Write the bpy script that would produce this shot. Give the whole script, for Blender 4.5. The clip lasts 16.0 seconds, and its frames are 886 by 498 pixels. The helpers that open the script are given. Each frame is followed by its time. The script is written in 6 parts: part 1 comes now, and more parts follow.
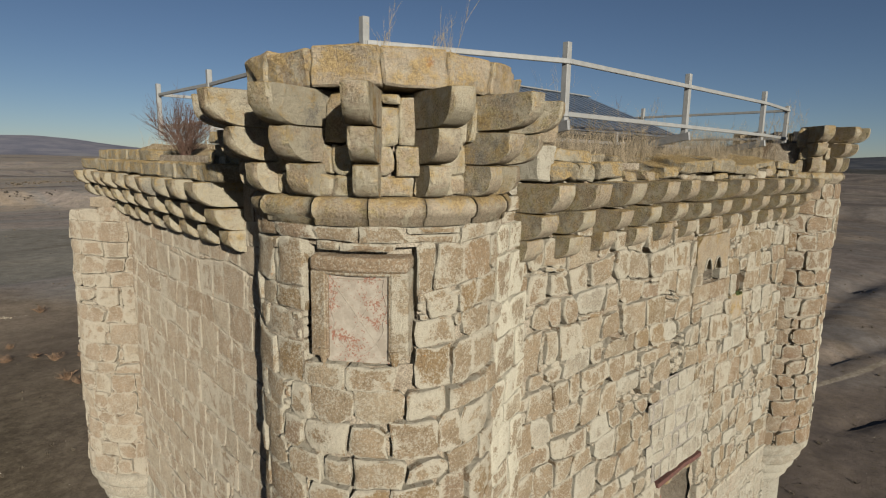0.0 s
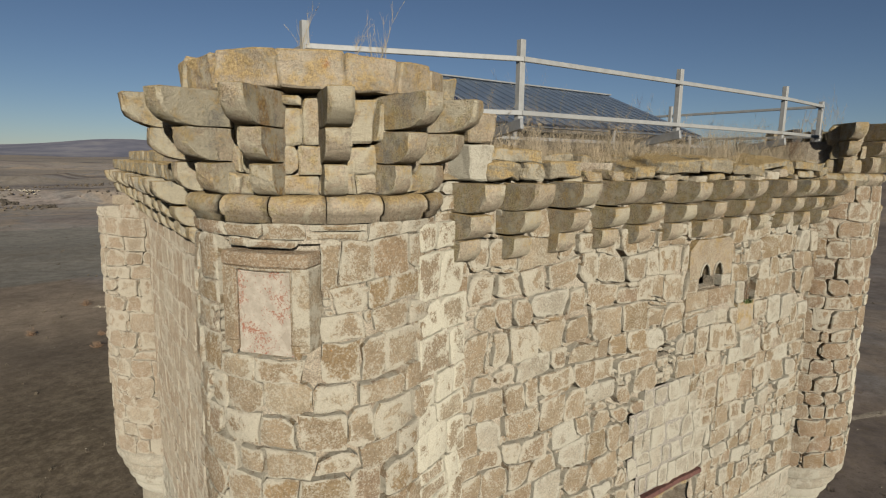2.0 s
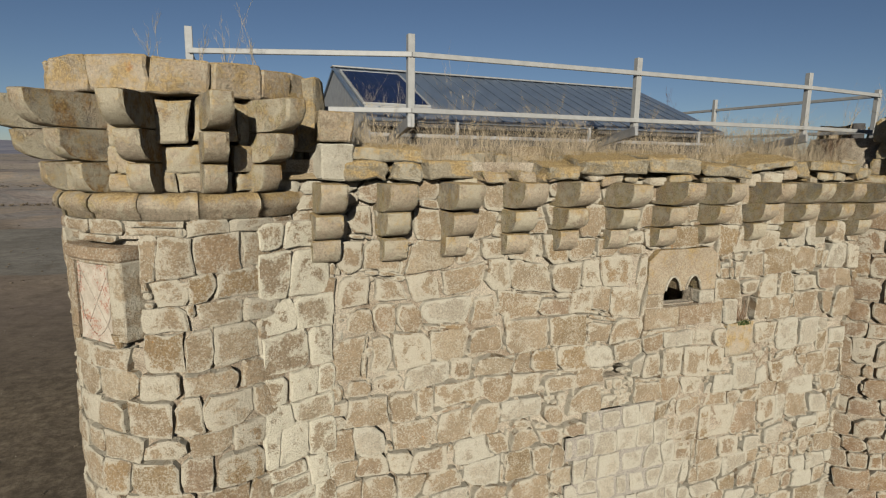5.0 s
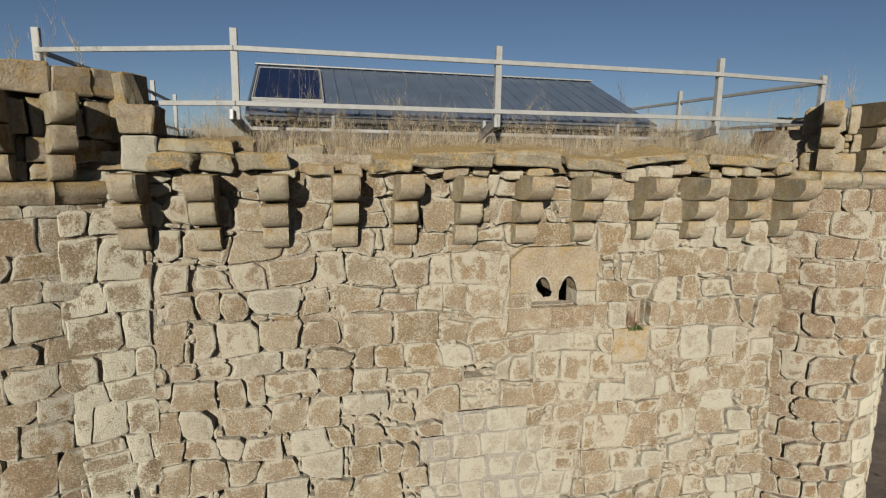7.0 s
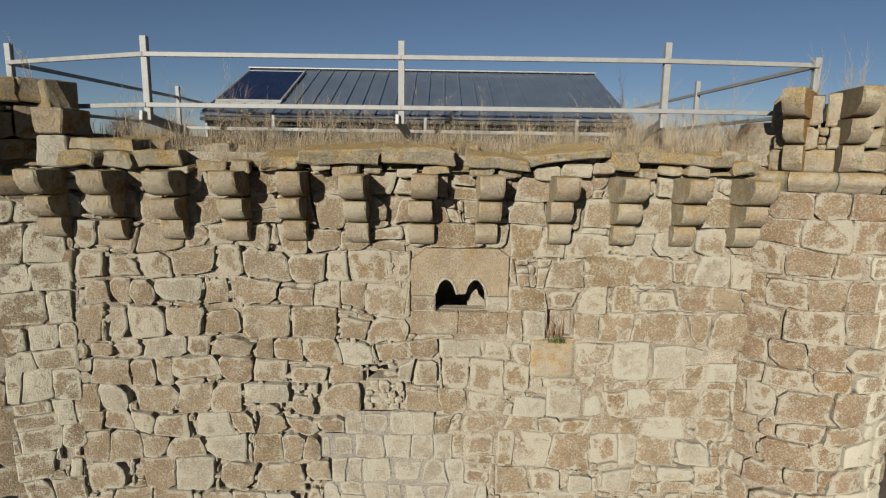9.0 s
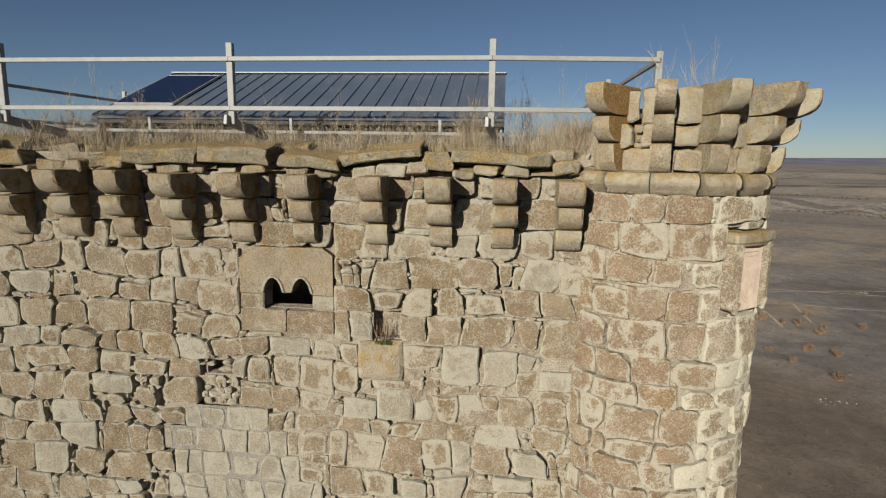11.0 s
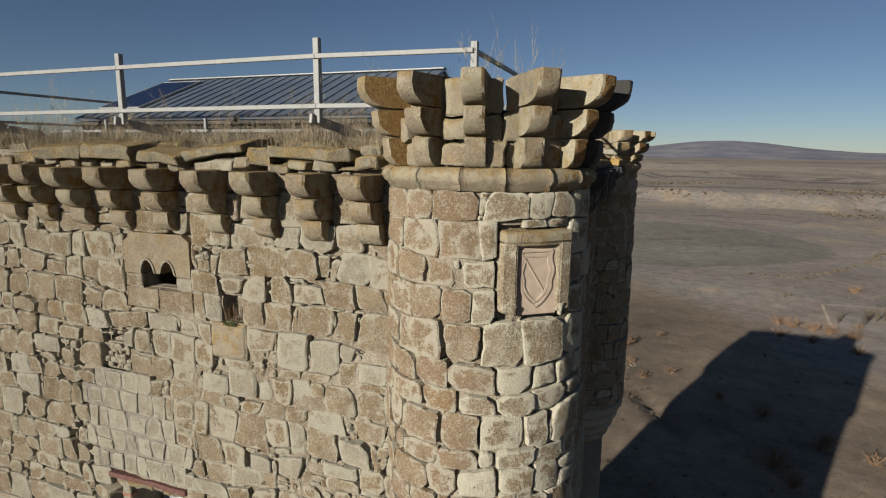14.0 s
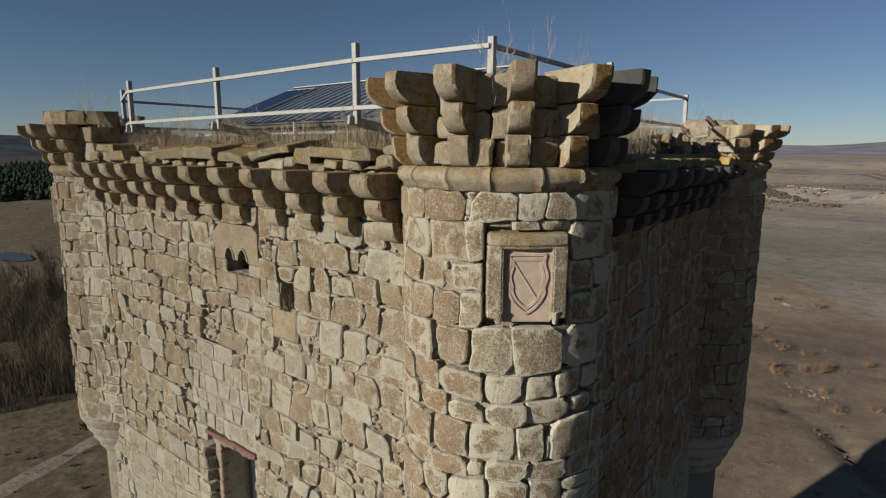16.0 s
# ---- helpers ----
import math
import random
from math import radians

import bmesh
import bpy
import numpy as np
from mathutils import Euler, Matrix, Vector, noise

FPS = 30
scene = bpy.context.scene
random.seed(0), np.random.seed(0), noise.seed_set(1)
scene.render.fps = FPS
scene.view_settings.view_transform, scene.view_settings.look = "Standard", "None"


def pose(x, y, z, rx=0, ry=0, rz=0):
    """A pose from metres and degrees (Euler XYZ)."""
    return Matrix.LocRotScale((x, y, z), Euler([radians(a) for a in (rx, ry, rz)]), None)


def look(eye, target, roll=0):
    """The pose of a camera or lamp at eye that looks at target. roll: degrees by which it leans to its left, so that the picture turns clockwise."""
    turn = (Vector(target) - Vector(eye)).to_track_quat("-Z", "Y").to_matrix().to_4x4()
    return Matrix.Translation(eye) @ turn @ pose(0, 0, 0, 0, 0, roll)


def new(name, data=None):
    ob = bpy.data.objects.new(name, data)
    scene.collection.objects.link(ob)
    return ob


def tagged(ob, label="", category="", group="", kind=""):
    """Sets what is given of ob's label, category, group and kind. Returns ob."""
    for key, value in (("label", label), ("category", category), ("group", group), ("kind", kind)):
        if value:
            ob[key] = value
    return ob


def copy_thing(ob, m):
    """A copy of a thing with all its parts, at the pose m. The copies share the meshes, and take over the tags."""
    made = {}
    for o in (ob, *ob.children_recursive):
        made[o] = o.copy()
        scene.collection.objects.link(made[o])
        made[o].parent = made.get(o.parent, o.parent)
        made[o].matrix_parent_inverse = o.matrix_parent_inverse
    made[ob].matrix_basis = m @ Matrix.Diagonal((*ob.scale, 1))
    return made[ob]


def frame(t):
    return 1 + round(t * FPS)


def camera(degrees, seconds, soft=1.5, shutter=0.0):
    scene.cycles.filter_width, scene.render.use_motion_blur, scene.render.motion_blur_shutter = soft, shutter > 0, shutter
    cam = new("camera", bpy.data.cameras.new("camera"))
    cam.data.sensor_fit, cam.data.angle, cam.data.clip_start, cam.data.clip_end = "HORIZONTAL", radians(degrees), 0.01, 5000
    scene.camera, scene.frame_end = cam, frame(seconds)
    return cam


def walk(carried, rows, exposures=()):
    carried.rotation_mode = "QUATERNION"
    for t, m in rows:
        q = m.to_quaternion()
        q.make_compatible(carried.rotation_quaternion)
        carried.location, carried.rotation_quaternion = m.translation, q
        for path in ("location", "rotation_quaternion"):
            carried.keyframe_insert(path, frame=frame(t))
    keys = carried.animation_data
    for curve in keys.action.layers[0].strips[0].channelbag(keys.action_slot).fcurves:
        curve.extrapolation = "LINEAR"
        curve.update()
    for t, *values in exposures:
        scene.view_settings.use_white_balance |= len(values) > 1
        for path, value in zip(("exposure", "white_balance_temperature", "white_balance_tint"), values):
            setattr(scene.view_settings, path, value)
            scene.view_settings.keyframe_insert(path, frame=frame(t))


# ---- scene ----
cam = camera(76.4, 16.0, 1.15)
METRES, EYE, TILT, LEAN, TURN = 20.0, 20.0, -9.0, -1.0, -42.0
ROWS = [
    (0.0, 0.0, 0.0, 0.0, 0.0, 0.0, -0.0),
    (0.5, 0.0179, -0.0002, -0.0008, 0.92, 0.03, -0.13),
    (1.0, 0.0374, -0.0001, -0.0013, 2.44, 0.08, -0.33),
    (1.5, 0.0569, 0.001, -0.0011, 4.86, 0.09, -0.69),
    (2.0, 0.075, 0.003, -0.0007, 7.17, 0.08, -1.05),
    (2.5, 0.093, 0.0058, -0.0002, 9.47, 0.05, -1.41),
    (3.0, 0.1117, 0.0103, 0.0013, 11.81, -0.02, -1.78),
    (5.5, 0.2469, 0.0606, 0.0073, 21.85, -0.49, -3.35),
    (6.0, 0.2816, 0.076, 0.0083, 23.66, -0.62, -3.63),
    (6.5, 0.3183, 0.0942, 0.0094, 25.51, -0.73, -3.9),
    (7.0, 0.3547, 0.1141, 0.0116, 28.0, -0.91, -4.27),
    (7.5, 0.3886, 0.1343, 0.015, 31.62, -1.25, -4.77),
    (8.0, 0.4205, 0.1569, 0.0187, 35.02, -1.62, -5.26),
    (10.5, 0.5604, 0.289, 0.0356, 47.27, -2.57, -6.86),
    (11.0, 0.5873, 0.3187, 0.0399, 47.5, -2.4, -6.9),
    (11.5, 0.6137, 0.3479, 0.045, 47.75, -2.54, -6.92),
    (12.0, 0.638, 0.3758, 0.0489, 48.93, -2.69, -7.1),
    (12.5, 0.66, 0.4044, 0.0524, 51.18, -2.95, -7.31),
    (13.0, 0.6805, 0.4321, 0.0563, 54.18, -3.35, -7.59),
    (13.5, 0.6988, 0.4594, 0.0606, 57.62, -3.88, -7.87),
    (14.0, 0.7133, 0.4854, 0.0654, 62.02, -4.58, -8.15),
    (14.5, 0.7243, 0.5095, 0.0696, 66.66, -5.3, -8.42),
    (15.0, 0.7316, 0.532, 0.0737, 71.17, -5.96, -8.65),
    (15.5, 0.7378, 0.5556, 0.0772, 75.6, -6.63, -8.81),
    (16.0, 0.7425, 0.5783, 0.0799, 79.69, -7.26, -8.94),
]
walk(cam, [(t, pose(0, 0, EYE, TILT, LEAN, TURN) @ pose(METRES * x, METRES * y, METRES * z, 90 + pitch, roll, yaw)) for t, x, y, z, yaw, pitch, roll in ROWS], [(0, 0.19), (8, 0.23), (13, 0.27), (16, 0.34)])


# ---------------------------------------------------------------- light
SUN_WAY = Vector((0.331, 0.897, -0.296)).normalized()
sun = new("sun", bpy.data.lights.new("sun", "SUN"))
sun.data.energy, sun.data.angle, sun.data.color = 5.0, radians(0.55), (1.0, 0.96, 0.875)
sun.matrix_world = look((0, 0, 60), Vector((0, 0, 60)) + SUN_WAY)
world = bpy.data.worlds.new("world")
scene.world = world
world.use_nodes = True
wn = world.node_tree
sky = wn.nodes.new("ShaderNodeTexSky")
sky.sky_type, sky.sun_disc = "NISHITA", False
sky.sun_elevation, sky.sun_rotation = radians(17), math.atan2(-SUN_WAY.x, -SUN_WAY.y)
sky.altitude, sky.air_density, sky.dust_density, sky.ozone_density = 900, 0.75, 0.25, 3.0
tint = wn.nodes.new("ShaderNodeMix")
tint.data_type, tint.blend_type = "RGBA", "MULTIPLY"
tint.inputs[0].default_value, tint.inputs[7].default_value = 1.0, (1.07, 0.98, 0.93, 1)
wn.links.new(sky.outputs[0], tint.inputs[6])
wn.links.new(tint.outputs[2], wn.nodes["Background"].inputs[0])
wn.nodes["Background"].inputs[1].default_value = 0.0455


# ---------------------------------------------------------------- materials
class Nodes:
    """A small node-graph writer for one material."""

    def __init__(self, name):
        self.mat = bpy.data.materials.new(name)
        self.mat.use_nodes = True
        self.t = self.mat.node_tree
        self.bsdf = self.t.nodes["Principled BSDF"]
        self.pos = self.t.nodes.new("ShaderNodeNewGeometry").outputs

    def link(self, a, b):
        if hasattr(a, "is_linked"):
            self.t.links.new(a, b)
        else:
            b.default_value = a

    def noise(self, scale, detail=4, rough=0.6, vec=None, distort=0.0):
        n = self.t.nodes.new("ShaderNodeTexNoise")
        n.inputs["Scale"].default_value = scale
        n.inputs["Detail"].default_value = detail
        n.inputs["Roughness"].default_value = rough
        n.inputs["Distortion"].default_value = distort
        self.t.links.new(vec or self.pos["Position"], n.inputs["Vector"])
        return n.outputs["Fac"]

    def scaled(self, x, y, z):
        n = self.t.nodes.new("ShaderNodeVectorMath")
        n.operation = "MULTIPLY"
        self.t.links.new(self.pos["Position"], n.inputs[0])
        n.inputs[1].default_value = (x, y, z)
        return n.outputs[0]

    def ramp(self, fac, *stops):
        n = self.t.nodes.new("ShaderNodeValToRGB")
        el = n.color_ramp.elements
        while len(el) < len(stops):
            el.new(0.5)
        for e, (p, c) in zip(el, stops):
            e.position = p
            e.color = (*c, 1) if isinstance(c, tuple) else (c, c, c, 1)
        self.t.links.new(fac, n.inputs[0])
        return n.outputs[0]

    def mix(self, fac, a, b, kind="MIX"):
        n = self.t.nodes.new("ShaderNodeMix")
        n.data_type, n.blend_type = "RGBA", kind
        self.link(fac, n.inputs[0])
        for s, v in ((n.inputs[6], a), (n.inputs[7], b)):
            self.link((*v, 1) if isinstance(v, tuple) else v, s)
        return n.outputs[2]

    def math(self, kind, a, b=0.0):
        n = self.t.nodes.new("ShaderNodeMath")
        n.operation = kind
        self.link(a, n.inputs[0])
        self.link(b, n.inputs[1])
        return n.outputs[0]

    def attribute(self, name):
        n = self.t.nodes.new("ShaderNodeAttribute")
        n.attribute_name = name
        return n.outputs["Fac"]

    def random(self):
        """A number that differs from piece to piece, whether pieces are objects or islands."""
        o = self.t.nodes.new("ShaderNodeObjectInfo").outputs["Random"]
        return self.math("FRACT", self.math("ADD", o, self.pos["Random Per Island"]))

    def up(self):
        n = self.t.nodes.new("ShaderNodeSeparateXYZ")
        self.t.links.new(self.pos["Normal"], n.inputs[0])
        return n.outputs[2]

    def done(self, colour, rough=0.9, bump=None, strength=0.5, distance=0.02, metal=0.0, spec=0.3, matte=0.9):
        self.link((*colour, 1) if isinstance(colour, tuple) else colour, self.bsdf.inputs["Base Color"])
        self.link(rough, self.bsdf.inputs["Roughness"])
        self.bsdf.inputs["Metallic"].default_value = metal
        self.bsdf.inputs["Specular IOR Level"].default_value = spec
        self.bsdf.inputs["Diffuse Roughness"].default_value = matte if spec <= 0.15 else 0.0
        if bump is not None:
            b = self.t.nodes.new("ShaderNodeBump")
            b.inputs["Strength"].default_value = strength
            b.inputs["Distance"].default_value = distance
            self.t.links.new(bump, b.inputs["Height"])
            self.t.links.new(b.outputs[0], self.bsdf.inputs["Normal"])
        return self.mat


def stone_material(name, stops, pale, pale_amount, lichen=0.0, grey=0.0, orange=0.0, relief=0.030, grit=0.15, runs=0.0, faces=0.0, tone=((0.24, 0.09, 0.025), (0.50, 0.23, 0.05))):
    """Weathered limestone: a body colour per stone, pale worn rims and blotches, grey crusting that also shades corbel
    sides, lichen where it looks to the sky.
    """
    n = Nodes(name)
    r = n.random()
    body = n.ramp(r, *stops)
    grain = n.noise(36, 6, 0.78)
    blot = n.noise(5.5, 8, 0.68, distort=0.4)
    fine = n.noise(105, 4, 0.8)
    soft = n.noise(2.6, 4, 0.6)
    body = n.mix(0.35, body, n.ramp(soft, (0.34, 0.32), (0.66, 0.68)), "OVERLAY")
    body = n.mix(0.45, body, n.ramp(grain, (0.38, 0.27), (0.62, 0.73)), "OVERLAY")
    shift = n.math("MULTIPLY", n.math("SUBTRACT", n.ramp(n.math("FRACT", n.math("MULTIPLY", r, 7.3)), (0.0, 0.0), (0.62, 0.3), (0.78, 0.62), (1.0, 1.0)), 0.30), 0.34)
    edge = n.math("ADD", n.math("ADD", n.math("MULTIPLY", n.attribute("rim"), 0.32), n.math("SUBTRACT", n.math("MULTIPLY", blot, 1.35), 0.20)), n.math("ADD", shift, pale_amount))
    edge = n.math("ADD", edge, n.math("MULTIPLY", n.math("SUBTRACT", n.noise(52, 4, 0.75), 0.5), 0.55))
    chalk = n.mix(0.4, pale, n.ramp(grain, (0.38, 0.34), (0.62, 0.63)), "OVERLAY")
    flake = n.ramp(edge, (0.565, 0.0), (0.66, 0.95))
    colour = n.mix(flake, body, chalk)
    speck = n.math("ADD", n.noise(42, 5, 0.8), n.math("MULTIPLY", blot, 0.45))
    colour = n.mix(n.ramp(speck, (0.73, 0.0), (0.78, 0.65)), colour, pale)
    colour = n.mix(n.ramp(fine, (0.34, 0.4), (0.40, 0.0)), colour, (0.13, 0.09, 0.06))
    colour = n.mix(0.24, colour, n.ramp(fine, (0.34, 0.25), (0.66, 0.75)), "OVERLAY")
    if runs:
        lime = n.noise(1.0, 5, 0.7, n.scaled(2.6, 2.6, 0.16))
        colour = n.mix(n.math("MULTIPLY", n.ramp(n.math("ADD", lime, n.math("MULTIPLY", n.noise(14, 4, 0.7), 0.25)), (0.70, 0.0), (0.76, 1.0)), runs), colour, (0.34, 0.31, 0.26))
    if orange:
        o = n.math("ADD", n.noise(3.1, 5, 0.7), n.math("MULTIPLY", n.noise(26, 3), 0.25))
        colour = n.mix(n.math("MULTIPLY", n.ramp(o, (0.80 - orange, 0.0), (0.86 - orange, 1.0)), 0.7), colour, n.ramp(grain, (0.4, tone[0]), (0.62, tone[1])))
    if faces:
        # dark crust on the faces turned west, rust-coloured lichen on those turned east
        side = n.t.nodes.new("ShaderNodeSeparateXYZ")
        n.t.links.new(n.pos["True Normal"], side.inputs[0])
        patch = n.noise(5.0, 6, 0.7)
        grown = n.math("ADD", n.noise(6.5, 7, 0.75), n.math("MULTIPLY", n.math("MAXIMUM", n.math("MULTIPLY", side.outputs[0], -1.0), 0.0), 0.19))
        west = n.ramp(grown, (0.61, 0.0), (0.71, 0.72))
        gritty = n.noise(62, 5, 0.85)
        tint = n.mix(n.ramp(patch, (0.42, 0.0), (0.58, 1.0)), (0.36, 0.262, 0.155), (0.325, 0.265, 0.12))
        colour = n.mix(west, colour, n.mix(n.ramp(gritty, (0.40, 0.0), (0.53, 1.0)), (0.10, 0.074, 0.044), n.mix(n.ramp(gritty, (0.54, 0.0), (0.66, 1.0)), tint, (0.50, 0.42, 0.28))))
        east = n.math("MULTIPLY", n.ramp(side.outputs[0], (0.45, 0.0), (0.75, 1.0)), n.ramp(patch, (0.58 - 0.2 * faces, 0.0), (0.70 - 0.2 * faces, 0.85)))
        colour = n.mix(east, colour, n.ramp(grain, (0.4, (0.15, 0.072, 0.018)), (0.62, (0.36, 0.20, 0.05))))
    if grey:
        # Grey crusting, heavier on corbel sides, where part of it imitates shade.
        g = n.math("ADD", n.noise(2.3, 6, 0.75), n.math("MULTIPLY", n.attribute("crust_shade"), 0.28))
        colour = n.mix(n.math("MULTIPLY", n.ramp(g, (0.62 - grey, 0.0), (0.76 - grey, 1.0)), 0.85), colour, n.ramp(fine, (0.35, (0.075, 0.068, 0.055)), (0.62, (0.30, 0.275, 0.225))))
    if lichen:
        top = n.math("ADD", n.math("MULTIPLY", n.up(), 0.16), n.noise(4.5, 7, 0.78))
        colour = n.mix(n.math("MULTIPLY", n.ramp(top, (0.60 - lichen, 0.0), (0.72 - lichen, 1.0)), 0.75), colour, n.ramp(grain, (0.4, (0.20, 0.125, 0.04)), (0.6, (0.395, 0.28, 0.122))))
    pits = n.math("ADD", n.math("MULTIPLY", grain, 0.7 + 1.1 * grit), n.math("ADD", n.math("MULTIPLY", fine, grit * 1.6), n.math("MULTIPLY", n.noise(9, 5, 0.62), 1.6)))
    pits = n.math("ADD", pits, n.math("MULTIPLY", flake, 0.16))
    return n.done(colour, 0.93, pits, 0.85, relief, spec=0.08)


BROWN = ((0.0, (0.1818, 0.133, 0.07772)), (0.1, (0.2145, 0.1487, 0.08049)), (0.18, (0.2097, 0.1497, 0.09623)), (0.3, (0.2145, 0.1566, 0.09623)), (0.55, (0.2405, 0.1822, 0.1158)), (0.8, (0.2193, 0.1635, 0.103)), (1.0, (0.2636, 0.2108, 0.1406)))
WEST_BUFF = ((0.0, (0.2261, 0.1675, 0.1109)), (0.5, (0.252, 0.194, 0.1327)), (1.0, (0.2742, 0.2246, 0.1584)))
BUFF = ((0.0, (0.252, 0.197, 0.1327)), (0.5, (0.2771, 0.2256, 0.1574)), (1.0, (0.3001, 0.2551, 0.1832)))
PALE = (0.3704, 0.3319, 0.2525)
CROWN = ((0.0, (0.285, 0.219, 0.146)), (0.5, (0.315, 0.252, 0.174)), (1.0, (0.345, 0.284, 0.204)))
stone_mat = stone_material("rubble_stone", BROWN, PALE, -0.07, orange=-0.03)
rosy_mat = stone_material("rosy_brown_stone", tuple((p, (c[0] * 0.98, c[1] * 0.92, c[2] * 0.90)) for p, c in BROWN), PALE, -0.13, orange=-0.03)
cream_mat = stone_material("cream_rubble_stone", BUFF[:1] + BROWN[3:], (0.46, 0.42, 0.322), 0.03, orange=-0.035)
flush_mat = stone_material("flush_stone", BUFF, PALE, -0.03, relief=0.018)
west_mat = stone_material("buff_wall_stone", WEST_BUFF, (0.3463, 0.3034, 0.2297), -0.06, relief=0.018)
# Browner stone for the east wall, darkened further to deepen its shade.
east_mat = stone_material("shaded_brown_wall_stone", tuple((p, (c[0] * 0.92, c[1] * 0.78, c[2] * 0.66)) for p, c in BROWN), PALE, -0.13, orange=-0.02, runs=0.75)
chalk_mat = stone_material("pale_stone", ((0.0, (0.2646, 0.2246, 0.1633)), (1.0, (0.303, 0.264, 0.198))), (0.3704, 0.3379, 0.2624), 0.0)
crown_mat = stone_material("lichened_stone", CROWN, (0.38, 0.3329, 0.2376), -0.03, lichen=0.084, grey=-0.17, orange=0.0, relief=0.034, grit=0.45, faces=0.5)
ochre_mat = stone_material("ochre_lichened_stone", CROWN, (0.3559, 0.3152, 0.2326), -0.06, lichen=0.135, grey=-0.06, orange=0.02, relief=0.030, grit=0.3)
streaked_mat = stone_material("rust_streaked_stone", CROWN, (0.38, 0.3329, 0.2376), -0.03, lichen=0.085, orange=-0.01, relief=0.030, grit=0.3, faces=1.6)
rust_mat = stone_material("rust_lichened_stone", CROWN, (0.36, 0.315, 0.235), -0.05, lichen=0.09, orange=0.22, relief=0.030, grit=0.3, tone=((0.30, 0.15, 0.02), (0.58, 0.37, 0.05)))
# Lichened stone coloured near-black to imitate shade on the east corbels.
dark_mat = stone_material("shade_blackened_stone", ((0.0, (0.17, 0.10, 0.04)), (1.0, (0.235, 0.148, 0.066))), (0.30, 0.24, 0.15), -0.15, lichen=0.10, orange=0.03, relief=0.034, grit=0.45)
slab_mat = stone_material("slab_stone", ((0.0, (0.19, 0.158, 0.104)), (1.0, (0.235, 0.198, 0.136))), (0.32, 0.285, 0.21), -0.06, lichen=0.12, grey=0.02, relief=0.030, grit=0.3)


def mortar_material(name, low, high, worn):
    n = Nodes(name)
    c = n.ramp(n.noise(7, 6, 0.7), (0.4, low), (0.6, high))
    c = n.mix(n.ramp(n.noise(0.75, 4, 0.6), (0.46, 0.0), (0.58, 0.85)), c, worn)
    c = n.mix(0.7, c, n.ramp(n.noise(60, 5, 0.8), (0.4, 0.25), (0.6, 0.72)), "OVERLAY")
    return n.done(c, 0.95, n.math("ADD", n.noise(30, 6, 0.8), n.math("MULTIPLY", n.noise(8, 4, 0.7), 2.0)), 0.9, 0.04, spec=0.1)


mortar_mat = mortar_material("lime_mortar", (0.225, 0.172, 0.118), (0.345, 0.292, 0.215), (0.37, 0.32, 0.243))
grey_mortar_mat = mortar_material("grey_mortar", (0.235, 0.207, 0.168), (0.315, 0.28, 0.23), (0.29, 0.26, 0.213))


